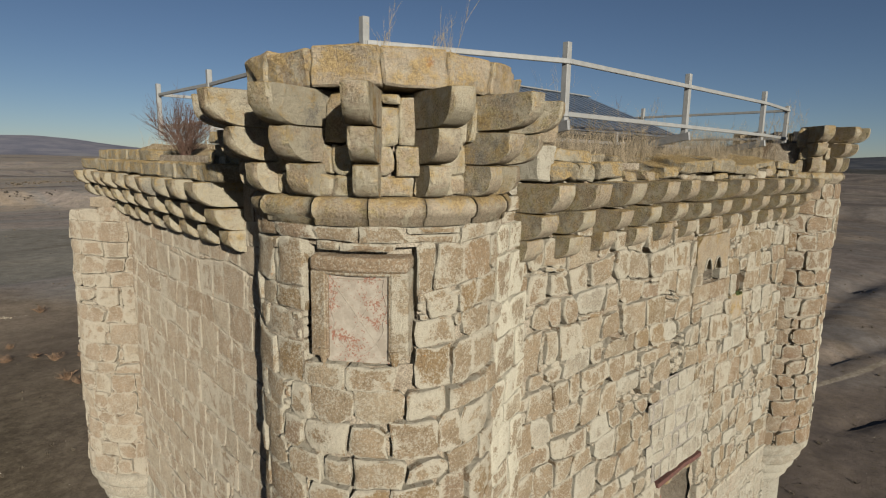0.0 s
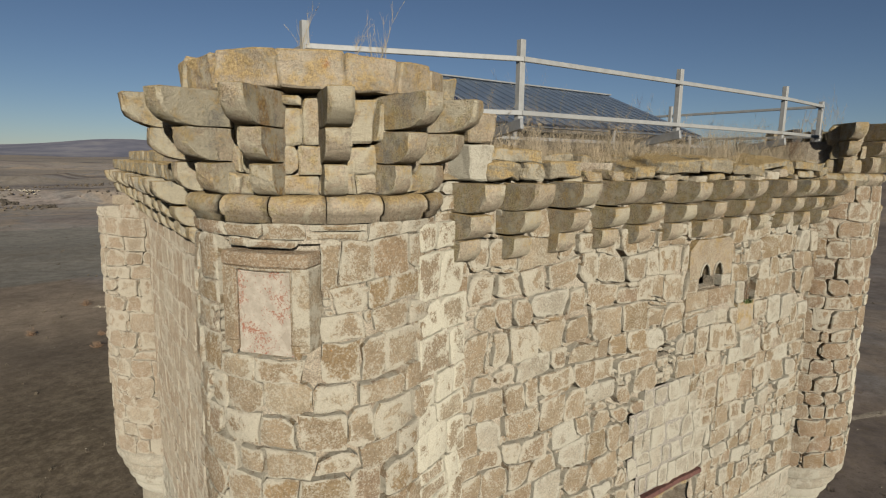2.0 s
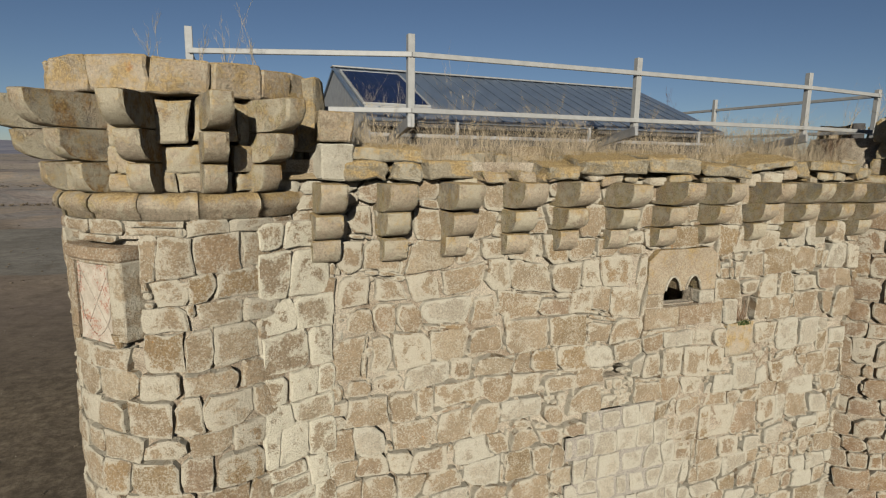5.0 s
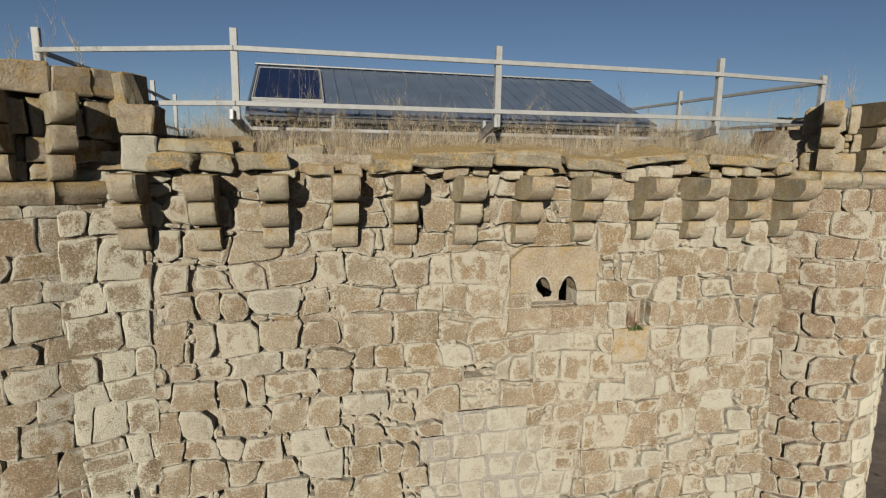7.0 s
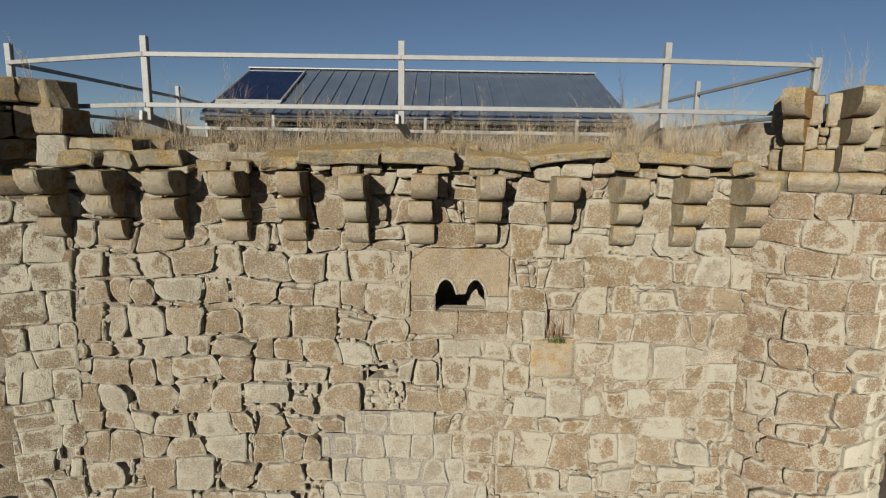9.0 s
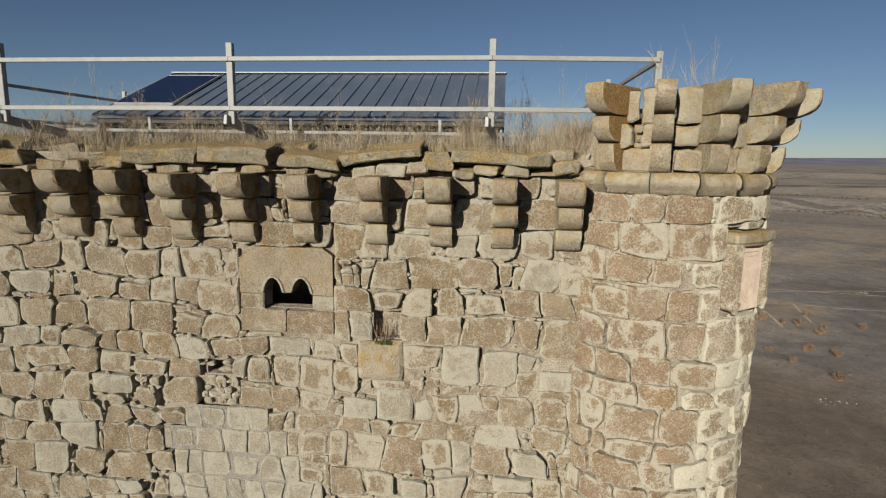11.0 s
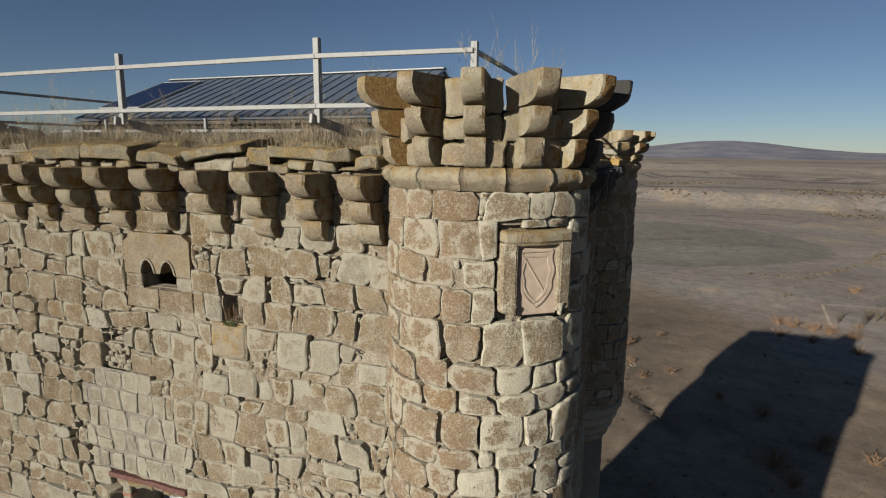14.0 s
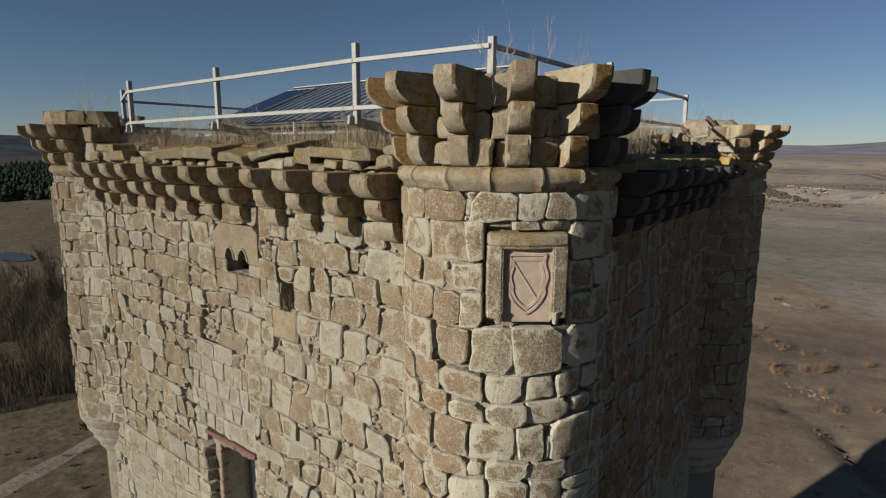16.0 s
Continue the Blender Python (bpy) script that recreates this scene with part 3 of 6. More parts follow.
def mortar_sheet(parent, u0, u1, v0, v1, surface, material, depth=-0.055, amount=0.06, step=0.09, holes=(), seed=0.0, flush=None):
    """The bed between the stones: an uneven sheet, in places level with the stones and elsewhere washed out."""
    nu, nv = max(2, int((u1 - u0) / step)), max(2, int((v1 - v0) / step))
    vs, ids, fs = [], {}, []
    for i in range(nu + 1):
        for j in range(nv + 1):
            u, v = u0 + (u1 - u0) * i / nu, v0 + (v1 - v0) * j / nv
            d = depth + amount * (noise.noise(Vector((u * 0.8 + seed, v * 0.8, seed))) + 0.5 * noise.noise(Vector((u * 4, v * 4, seed))))
            if flush:
                d += flush(u, v)
            vs.append(surface(u, v, min(d, 0.008)) - parent.location)
    for i in range(nu):
        for j in range(nv):
            u, v = u0 + (u1 - u0) * (i + 0.5) / nu, v0 + (v1 - v0) * (j + 0.5) / nv
            if any(a0 - 0.02 < u < a1 + 0.02 and b0 - 0.02 < v < b1 + 0.02 for a0, a1, b0, b1 in holes):
                continue
            a = i * (nv + 1) + j
            fs.append((a, a + nv + 1, a + nv + 2, a + 1))
    return part("mortar_bed", mesh_of("mortar_bed", vs, fs, [0.0] * len(vs)), material, parent)


def corbel_mesh(rng, w, h, proj, inside=0.35):
    """A quarter-round corbel stone: local x across, y outwards, z up from its bed."""
    prof = [(-inside, 0.0), (max(0.02, proj - h * 1.05), 0.0)]
    r0 = proj - max(0.02, proj - h * 1.05)
    for i in range(1, 6):
        a = i * math.pi / 2 / 6
        prof.append((proj - r0 + r0 * math.sin(a), h * 0.66 * (1 - math.cos(a))))
    prof += [(proj, h * 0.68), (proj + rng.uniform(-0.01, 0.01), h * 0.97), (proj - 0.025, h), (-inside, h)]
    n = len(prof)
    verts, rims, crust_shade = [], [], []
    xs = (-w / 2, -w / 2 + 0.028, w / 2 - 0.028, w / 2)
    for k, x in enumerate(xs):
        s = 0.965 if k in (0, 3) else 1.0
        for i, (y, z) in enumerate(prof):
            out = y > 0
            verts.append((x * (1 + (rng.uniform(-0.025, 0.025) if out else 0)), y * s + (rng.uniform(-0.012, 0.010) if out else 0), h / 2 + (z - h / 2) * s))
            rims.append((1.0 if k in (0, 3) else 0.4) if i not in (0, n - 1) else 0.2)
            # Marks the side faces, greyed for weathering and for painted shade.
            crust_shade.append(1.0 if k in (0, 3) else 0.0)
    faces = []
    for k in range(3):
        for i in range(n):
            a, b = k * n + i, k * n + (i + 1) % n
            faces.append((a, b, b + n, a + n))
    faces.append(tuple(range(n))[::-1])
    faces.append(tuple(range(3 * n, 4 * n)))
    data = mesh_of("corbel", verts, faces, rims, flat=True)
    data.polygons.foreach_set("use_smooth", [n <= i < 2 * n and 1 <= i % n <= 6 for i in range(len(faces))])
    data.attributes.new("crust_shade", "FLOAT", "POINT").data.foreach_set("value", crust_shade)
    return data


def corbel(rng, parent, x, y, z, turn, w, h, proj, material, name="corbel"):
    ob = part(name, corbel_mesh(rng, w, h, proj), material, parent, place=Vector((x, y, z)) - parent.location)
    ob.rotation_euler = (radians(rng.uniform(-1.5, 1.5)), radians(rng.uniform(-1.5, 1.5)), radians(turn + rng.uniform(-2, 2)))
    return ob


def block_mesh(rng, sx, sy, sz, rough=0.02, cut=0.03):
    """A worn squared block about its centre, with broken edges and uneven faces."""
    bm = bmesh.new()
    box(bm, (-sx / 2, -sy / 2, -sz / 2), (sx / 2, sy / 2, sz / 2))
    bmesh.ops.subdivide_edges(bm, edges=[e for e in bm.edges if e.calc_length() > 0.17], cuts=3 if max(sx, sy) > 0.6 else 2, use_grid_fill=True)
    bmesh.ops.bevel(bm, geom=[e for e in bm.edges if len(e.link_faces) == 2 and e.calc_face_angle(0) > 1], offset=min(cut * 0.6, sz * 0.2), segments=1, affect="EDGES")
    s = rng.uniform(0, 50)
    for v in bm.verts:
        p = v.co * 3.2 + Vector((s, s * 0.7, 0))
        q = v.co * 11 + Vector((0, s, s))
        edge = max(abs(v.co.x) / sx, abs(v.co.y) / sy)
        v.co += Vector((noise.noise(p), noise.noise(p + Vector((9, 0, 0))), noise.noise(p + Vector((0, 9, 0))) * 0.6)) * rough * 2.0
        v.co += Vector((noise.noise(q), noise.noise(q + Vector((5, 0, 0))), 0.5 * noise.noise(q + Vector((0, 5, 0))))) * rough * (0.9 if edge > 0.4 else 0.4)
    data = bpy.data.meshes.new("block")
    bm.normal_update()
    bm.to_mesh(data)
    bm.free()
    data.attributes.new("rim", "FLOAT", "POINT").data.foreach_set("value", [0.4] * len(data.vertices))
    return data


def block(rng, parent, name, centre, size, material, turn=(0, 0, 0), rough=0.02, label="", cut=0.03):
    ob = part(name, block_mesh(rng, *size, rough, cut), material, parent, label, place=Vector(centre) - (parent.location if parent else Vector()))
    ob.rotation_euler = [radians(a) for a in turn]
    return ob


# ---------------------------------------------------------------- the tower's plan
X0, X1, Y0, Y1 = 2.76, 15.9, 4.12, 13.7      # outer faces of the four walls
GROUND = -8.0
LEDGE = 13.45                                  # foot of the corner turrets
TURRETS = {"a": (3.6, 4.95), "b": (15.15, 4.8), "c": (15.5, 13.2), "d": (3.2, 13.2)}
RADII = {"a": 1.27, "b": 1.27, "c": 1.26, "d": 1.22}
WINDOW = (9.85, 10.54, 17.92, 18.36)
DOORWAY = (8.88, 10.28, 11.0, 14.50)
CHAMBER = (9.3, 11.2, 17.2, 18.8)
NICHE = (11.37, 11.74, 17.55, 17.96)
PUTLOG = (8.93, 9.36, 16.90, 17.10)


def wall_core(name, label, pieces):
    bm = bmesh.new()
    for lo, hi in pieces:
        box(bm, lo, hi)
    ob = part(name, bm, mortar_mat)
    return tagged(ob, label, "wall", kind="structure")


def south_core():
    """The thick wall behind the stones, with its openings left free."""
    xs = sorted({4.0, 14.6, *WINDOW[:2], *DOORWAY[:2], *CHAMBER[:2], *NICHE[:2], *PUTLOG[:2]})
    zs = sorted({GROUND - 1, 20.0, *WINDOW[2:], *DOORWAY[2:], *CHAMBER[2:], *NICHE[2:], *PUTLOG[2:]})
    deep = {WINDOW: 1.35, CHAMBER: 1.35, DOORWAY: 0.75, NICHE: 0.22, PUTLOG: 0.4}
    pieces = []
    for a, b in zip(xs, xs[1:]):
        for c, d in zip(zs, zs[1:]):
            y = Y0 + 0.11
            for o, dy in deep.items():
                if o[0] <= a and b <= o[1] and o[2] <= c and d <= o[3]:
                    y = Y0 + dy
                    if o == CHAMBER and not (WINDOW[0] <= a and b <= WINDOW[1] and WINDOW[2] <= c and d <= WINDOW[3]):
                        pieces.append(((a, Y0 + 0.11, c), (b, Y0 + 0.3, d)))
            pieces.append(((a, y, c), (b, Y0 + 1.5, d)))
    return wall_core("wall_south", "thick rubble wall of brown and cream limestone under a corbelled cornice", pieces)


wall_south = south_core()
wall_west = wall_core("wall_west", "flush buff rubble wall under a corbelled cornice, sunlit", [((X0 + 0.1, Y0 + 1.5, GROUND - 1), (X0 + 1.5, Y1 - 0.1, 20.0))])
wall_east = wall_core("wall_east", "shaded brown rubble wall under a corbelled cornice", [((X1 - 1.5, Y0 + 1.5, GROUND - 1), (X1 - 0.1, Y1 - 0.1, 20.0))])
wall_north = wall_core("wall_north", "far rubble wall of the stone tower", [((X0 + 1.5, Y1 - 1.5, GROUND - 1), (X1 - 1.5, Y1 - 0.1, 20.0))])


# ---------------------------------------------------------------- corner turrets
def ring_mesh(cx, cy, profile, a0, a1, steps):
    """A lathe of (radius, z) pairs about (cx, cy) between two angles in degrees."""
    vs, fs, n = [], [], len(profile)
    for i in range(steps + 1):
        a = radians(a0 + (a1 - a0) * i / steps)
        for r, z in profile:
            vs.append((cx + r * math.cos(a), cy + r * math.sin(a), z))
    for i in range(steps):
        for j in range(n - 1):
            p = i * n + j
            fs.append((p, p + n, p + n + 1, p + 1))
    for p in (0, steps * n):
        fs.append(tuple(range(p, p + n)) if p else tuple(range(n))[::-1])
    return mesh_of("ring", vs, fs, [0.4] * len(vs))


def turret(key, a0, a1, label, ring_z, crown=None, wall_top=None, holes=(), seed=1):
    """A round corner turret: rubble drum on a moulded foot, roll moulding, corbelled crown."""
    cx, cy = TURRETS[key]
    RADIUS = RADII[key]
    rng = random.Random(seed)
    t = thing("turret", label, "turret", (cx, cy, GROUND), "corner turrets of the tower")
    top = wall_top or ring_z
    core = bmesh.new()
    bmesh.ops.create_cone(core, cap_ends=True, segments=40, radius1=RADIUS - 0.13, radius2=RADIUS - 0.13, depth=top - LEDGE, matrix=Matrix.Translation((cx, cy, (top + LEDGE) / 2)))
    for v in core.verts:
        v.co -= t.location
    part("core", core, mortar_mat, t)
    surf = round_wall(cx, cy, RADIUS)
    u0, u1 = radians(a0) * RADIUS, radians(a1) * RADIUS
    outlines = lay_stones(rng, u0, u1, LEDGE, top, 0.38, 0.43, holes, wave=0.045, joint=0.010, slant=0.045, split=0.10, pins=0.13, loose=lambda u, v: 1.0 if v < 18.0 else 0.2)
    dusk = radians(268) * RADIUS if key == "b" else u1
    place_stones(t, rng, [o for o in outlines if o[0][0] < dusk], surf, {"b": rosy_mat, "d": west_mat}.get(key, stone_mat), (0.0, 0.045), (0.0, 0.02), 0.014)
    place_stones(t, rng, [o for o in outlines if o[0][0] >= dusk], surf, cream_mat, (0.0, 0.05), (0.0, 0.02), 0.016, limit=200)
    mortar_sheet(t, u0, u1, LEDGE, top, surf, mortar_mat, -0.045, 0.075, seed=seed * 3.7, holes=holes, flush=lambda u, v: -0.035 if v < 18.0 else 0.02)
    chips(t, rng, 90, u0, u1, LEDGE, top, surf, flush_mat, holes)
    # moulded foot, four rolls drawn in towards the wall
    dx, dy = (0.10 if cx < 9 else -0.10), (0.12 if cy < 9 else -0.12)
    z, r = LEDGE, RADIUS + 0.03
    for k in range(4):
        h = 0.30 - 0.02 * k
        r2 = r - 0.085
        prof = [(r - 0.30, z), (r - 0.015, z), (r, z - h * 0.3), (r - 0.01, z - h * 0.6), (r2 + 0.01, z - h * 0.93), (r2, z - h), (r - 0.35, z - h)]
        data = ring_mesh(cx + dx * k / 4 - t.location.x, cy + dy * k / 4 - t.location.y, [(a, b - t.location.z) for a, b in prof], a0 - 12, a1 + 12, 36)
        part("foot_roll", data, chalk_mat, t)
        z, r = z - h, r2
    low = bmesh.new()
    bmesh.ops.create_cone(low, cap_ends=True, segments=40, radius1=r - 0.02, radius2=r - 0.02, depth=z - GROUND + 1, matrix=Matrix.Translation((dx, dy, (z - GROUND - 1) / 2)))
    part("lower_drum", low, chalk_mat, t, smooth=True)
    if crown is None:
        return t
    # roll moulding in stones
    z = ring_z
    a = a0 - 4
    while a < a1 + 6:
        span = rng.uniform(20, 30)
        b = min(a + span, a1 + 8)
        h = 0.25
        o = rng.uniform(-0.01, 0.012)
        prof = [(RADIUS - 0.25, z), (RADIUS + 0.02 + o, z), (RADIUS + 0.03 + o, z + h * 0.22), (RADIUS + 0.07 + o, z + h * 0.3), (RADIUS + 0.095 + o, z + h * 0.5), (RADIUS + 0.09 + o, z + h * 0.72), (RADIUS + 0.05 + o, z + h * 0.92), (RADIUS + 0.0, z + h), (RADIUS - 0.25, z + h)]
        data = ring_mesh(cx - t.location.x, cy - t.location.y, [(p, q - t.location.z) for p, q in prof], a + 0.2, b - 0.2, 6)
        part("moulding_stone", data, crown_mat, t)
        a = b
    z += 0.25
    # inner drum behind the corbels
    high = crown["beds"][-1]
    drum = bmesh.new()
    low = 0.0 if key == "a" else 0.36
    bmesh.ops.create_cone(drum, cap_ends=True, segments=40, radius1=RADIUS - 0.16, radius2=RADIUS - 0.35, depth=high - low - z, matrix=Matrix.Translation((0, 0, (high - low + z) / 2 - GROUND)))
    part("crown_drum", drum, mortar_mat, t)
    infill = lay_stones(rng, radians(crown["from"]) * RADIUS, radians(crown["to"]) * RADIUS, z, high - 0.04, 0.28, 0.33, (), 0.02, 0.010, 0.03, 0.05, 0.05)
    place_stones(t, rng, infill, surf, crown_mat, (-0.13, 0.02), (0.0, 0.02), 0.02, name="infill_stone")
    beds = [z, *crown["beds"]]
    for ang in crown["angles"]:
        for k in range(3):
            h = beds[k + 1] - beds[k] - 0.008
            if (ang, k) in crown.get("lost", ()):
                continue
            th = radians(ang)
            # East-facing crown corbels take the near-black dark_mat in place of shade.
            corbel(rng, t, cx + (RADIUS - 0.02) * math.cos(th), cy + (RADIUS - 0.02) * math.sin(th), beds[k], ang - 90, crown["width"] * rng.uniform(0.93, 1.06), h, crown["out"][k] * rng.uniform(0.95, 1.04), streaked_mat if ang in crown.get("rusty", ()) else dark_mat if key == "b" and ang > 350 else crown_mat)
    return t


PANEL_A, PANEL_B = 224.5, 312.0   # directions in which the carved panels face
ua, ub = radians(PANEL_A) * RADII["a"], radians(PANEL_B) * RADII["b"]
turret_a = turret("a", 126, 322, "round limestone corner turret with carved panel and corbelled crown", 19.42,
                  {"beds": (19.96, 20.26, 20.58), "angles": (110, 133, 156, 180, 204, 228, 253, 279, 301), "out": (0.21, 0.41, 0.63), "width": 0.215, "from": 60, "to": 345},
                  holes=((ua - 0.52, ua + 0.50, 18.16, 19.20),), seed=11)
turret_b = turret("b", 207, 416, "round cream limestone corner turret with carved shield and corbelled crown", 19.62,
                  {"beds": (20.20, 20.51, 20.86), "angles": (229, 254.5, 280, 306, 332, 355, 380, 404), "out": (0.16, 0.30, 0.46), "width": 0.225, "rusty": (229, 332), "from": 214, "to": 440},
                  holes=((ub - 0.46, ub + 0.46, 18.20, 19.22),), seed=23)
turret_c = turret("c", 285, 500, "far round corner turret with a broken corbelled crown", 19.60,
                  {"beds": (20.05, 20.33, 20.62), "angles": (310, 335, 0, 25, 50, 75), "out": (0.14, 0.28, 0.4), "width": 0.31, "rusty": (310, 335), "from": 280, "to": 480}, seed=31)
turret_d = turret("d", 40, 256, "far round corner turret of buff limestone with its crown fallen", 18.7, None, 18.72, seed=47)


def stepped_top():
    """Courses left standing where the fallen turret meets the west wall."""
    r2 = random.Random(44)
    cx, cy = TURRETS["d"]
    for k, (ang, z, h) in enumerate(((196, 18.72, 0.2), (214, 18.72, 0.24), (232, 18.72, 0.28), (250, 18.72, 0.3), (226, 19.0, 0.2), (244, 19.02, 0.26), (252, 19.28, 0.24))):
        th = radians(ang)
        block(r2, turret_d, "top_stone", (cx + 1.05 * math.cos(th), cy + 1.05 * math.sin(th), z + h / 2 - 0.01), (0.4, 0.42, h), west_mat, (0, 0, ang), 0.03)


stepped_top()


def turret_fillet():
    """The stretch of drum that runs smoothly into the south wall."""
    a, b = Vector((4.2, 3.815, 0)), Vector((5.0, 4.085, 0))
    d = (b - a).normalized()
    surf = flat_wall(a, d, (d.y, -d.x, 0))
    rng = random.Random(61)
    w = (b - a).length
    place_stones(turret_a, rng, lay_stones(rng, -0.02, w, LEDGE, 19.36, 0.42, 0.46, (), 0.04, 0.011, 0.05), surf, cream_mat, (0.0, 0.03), (0.0, 0.015), 0.012, name="drum_stone")
    mortar_sheet(turret_a, -0.05, w + 0.05, LEDGE, 19.36, surf, mortar_mat, -0.05, 0.05, seed=8.8)


turret_fillet()


def crown_blocks(t, key, z0, z1, r, angles, seed):
    """The ring of large blocks left standing on a crown."""
    cx, cy = TURRETS[key]
    rng = random.Random(seed)
    for a, b in zip(angles, angles[1:]):
        m = radians((a + b) / 2)
        w = 2 * r * math.sin(radians(b - a) / 2) * 1.04
        h = (z1 - z0) * rng.uniform(0.93, 1.05)
        block(rng, t, "crown_block", (cx + (r - 0.2) * math.cos(m), cy + (r - 0.2) * math.sin(m), z0 + h / 2), (0.42, w * 0.955, h), ochre_mat, (0, 0, math.degrees(m)), 0.022)


crown_blocks(turret_a, "a", 20.58, 20.90, 1.33, (120, 143, 162, 184, 207, 233, 257, 279, 300, 318, 333), 5)
block(random.Random(6), turret_a, "crown_block", (4.78, 4.42, 20.48), (0.36, 0.42, 0.80), slab_mat, (0, 0, 338), 0.03, "tall grey weathered end block")
rng = random.Random(3)
for key, t, z in (("a", turret_a, 20.76), ("b", turret_b, 20.48), ("c", turret_c, 20.76)):
    cx, cy = TURRETS[key]
    bm = bmesh.new()
    bmesh.ops.create_cone(bm, cap_ends=True, segments=30, radius1=1.1, radius2=0.5, depth=0.5, matrix=Matrix.Translation((0, 0, z - 0.25 - GROUND)))
    bmesh.ops.subdivide_edges(bm, edges=bm.edges[:], cuts=3, use_grid_fill=True)
    for v in bm.verts:
        v.co += Vector((0, 0, 0.08 * fbm(v.co.x * 2, v.co.y * 2, z)))
    part("rubble_fill", bm, mortar_mat, t, "loose mortar and earth fill", smooth=True)

# the upright blocks where the turret crown meets the wall
for k, (z0, z1, mat) in enumerate(((19.78, 20.18, chalk_mat), (20.18, 20.52, crown_mat))):
    block(rng, turret_a, "end_block", (5.02, 4.18, (z0 + z1) / 2), (0.36, 0.62, z1 - z0 - 0.01), mat, (0, 0, 3 - 4 * k), 0.02)


for k in range(9):
    a, b = rng.uniform(-0.32, 0.25), rng.uniform(-0.3, 0.3)
    block(rng, turret_b, "fallen_stone", (14.05 + a, 4.55 + b, 19.93 + 0.04 * (k % 3)), (rng.uniform(0.12, 0.3), rng.uniform(0.12, 0.26), rng.uniform(0.08, 0.16)), rng.choice((crown_mat, flush_mat)), (rng.uniform(-15, 15), rng.uniform(-15, 15), rng.uniform(0, 180)), 0.03)


# ---------------------------------------------------------------- carved panels on the turrets
def carved_panel(t, key, ang, turn, z0, z1, wide, mat, shield, label):
    """A framed heraldic panel set into a turret."""
    cx, cy = TURRETS[key]
    RADIUS = RADII[key]
    th = radians(ang)
    m = Matrix.Translation((cx + (RADIUS - 0.005) * math.cos(th) - t.location.x, cy + (RADIUS - 0.005) * math.sin(th) - t.location.y, z0 - t.location.z)) @ Matrix.Rotation(th + radians(turn) + math.pi / 2, 4, "Z")
    h = z1 - z0
    deep = 0.12 if shield else 0.10      # how far the frame stands before the plate

    def put(name, bm, material, parent=None, text=""):
        if name.startswith("frame"):
            for v in bm.verts:
                v.co.y += v.co.x ** 2 / (2 * RADIUS) + 0.008 * noise.noise(v.co * 9)
        ob = part(name, bm, material, parent or t, text)
        if parent is None:
            ob.matrix_basis = m
        return ob
    bm = bmesh.new()
    box(bm, (-wide / 2, -0.02, 0.0), (wide / 2, 0.35, h * 0.86), 0.008)
    plate = put("carved_panel", bm, mat, None, label)
    e = 0.15
    for s in (-1, 1):
        bm = bmesh.new()
        box(bm, (s * wide / 2 - (e if s < 0 else 0), -deep, 0.05), (s * wide / 2 + (e if s > 0 else 0), 0.3, h * 0.86), 0.012)
        box(bm, (s * (wide / 2 + 0.01) - 0.03, 0.012 - deep, 0.03), (s * (wide / 2 + 0.01) + 0.03, 0.2, h * 0.84), 0.012)
        bmesh.ops.subdivide_edges(bm, edges=[q for q in bm.edges if q.calc_length() > 0.25], cuts=5)
        put("frame_jamb", bm, cream_mat if shield else stone_mat, plate)
        bm = bmesh.new()
        bmesh.ops.create_cone(bm, cap_ends=True, segments=10, radius1=0.025, radius2=0.06, depth=0.14, matrix=Matrix.Translation((s * (wide / 2 + 0.035), 0.03 - deep, 0.06)))
        put("frame_stop", bm, cream_mat if shield else stone_mat, plate)
    bm = bmesh.new()
    box(bm, (-wide / 2 - e, -deep - 0.02, h * 0.86), (wide / 2 + e, 0.3, h), 0.025)
    box(bm, (-wide / 2 - 0.02, 0.01 - deep, h * 0.83), (wide / 2 + 0.02, 0.2, h * 0.87), 0.012)
    bmesh.ops.subdivide_edges(bm, edges=[q for q in bm.edges if q.calc_length() > 0.25], cuts=7)
    put("frame_lintel", bm, crown_mat if shield else stone_mat, plate)
    # shield outline as a raised double moulding
    sw, sh, bz = wide * 0.36, h * 0.66, h * 0.10
    pts = []
    for i in range(33):
        f = i / 32
        if f < 0.5:
            q = f * 2
            x = -sw * (1 if q < 0.55 else math.cos((q - 0.55) / 0.45 * math.pi / 2) ** 0.75)
            x += 0.018 * math.sin(q * 13) * (q < 0.6)
            z = bz + sh * (1 - q)
        else:
            q = (1 - f) * 2
            x = sw * (1 if q < 0.55 else math.cos((q - 0.55) / 0.45 * math.pi / 2) ** 0.75)
            x -= 0.018 * math.sin(q * 13) * (q < 0.6)
            z = bz + sh * (1 - q)
        pts.append(Vector((x, -0.026, z)))
    for scale, w in ((1.0, 0.022), (0.84, 0.016)) if shield else ((1.12, 0.012),):
        bm = bmesh.new()
        c = Vector((0, -0.026, bz + sh * 0.55))
        ring = [c + (p - c) * scale for p in pts]
        for a, b in zip(ring, ring[1:] + ring[:1]):
            if (b - a).length > 0.004:
                bar(bm, a, b + (b - a) * 0.05, w, 0.03 if shield else 0.006, 0.002)
        put("shield_moulding", bm, mat, plate)
    bm = bmesh.new()
    if shield:
        bar(bm, (-sw * 0.72, -0.024, bz + sh * 0.86), (sw * 0.62, -0.024, bz + sh * 0.22), 0.014, 0.02, 0.003)
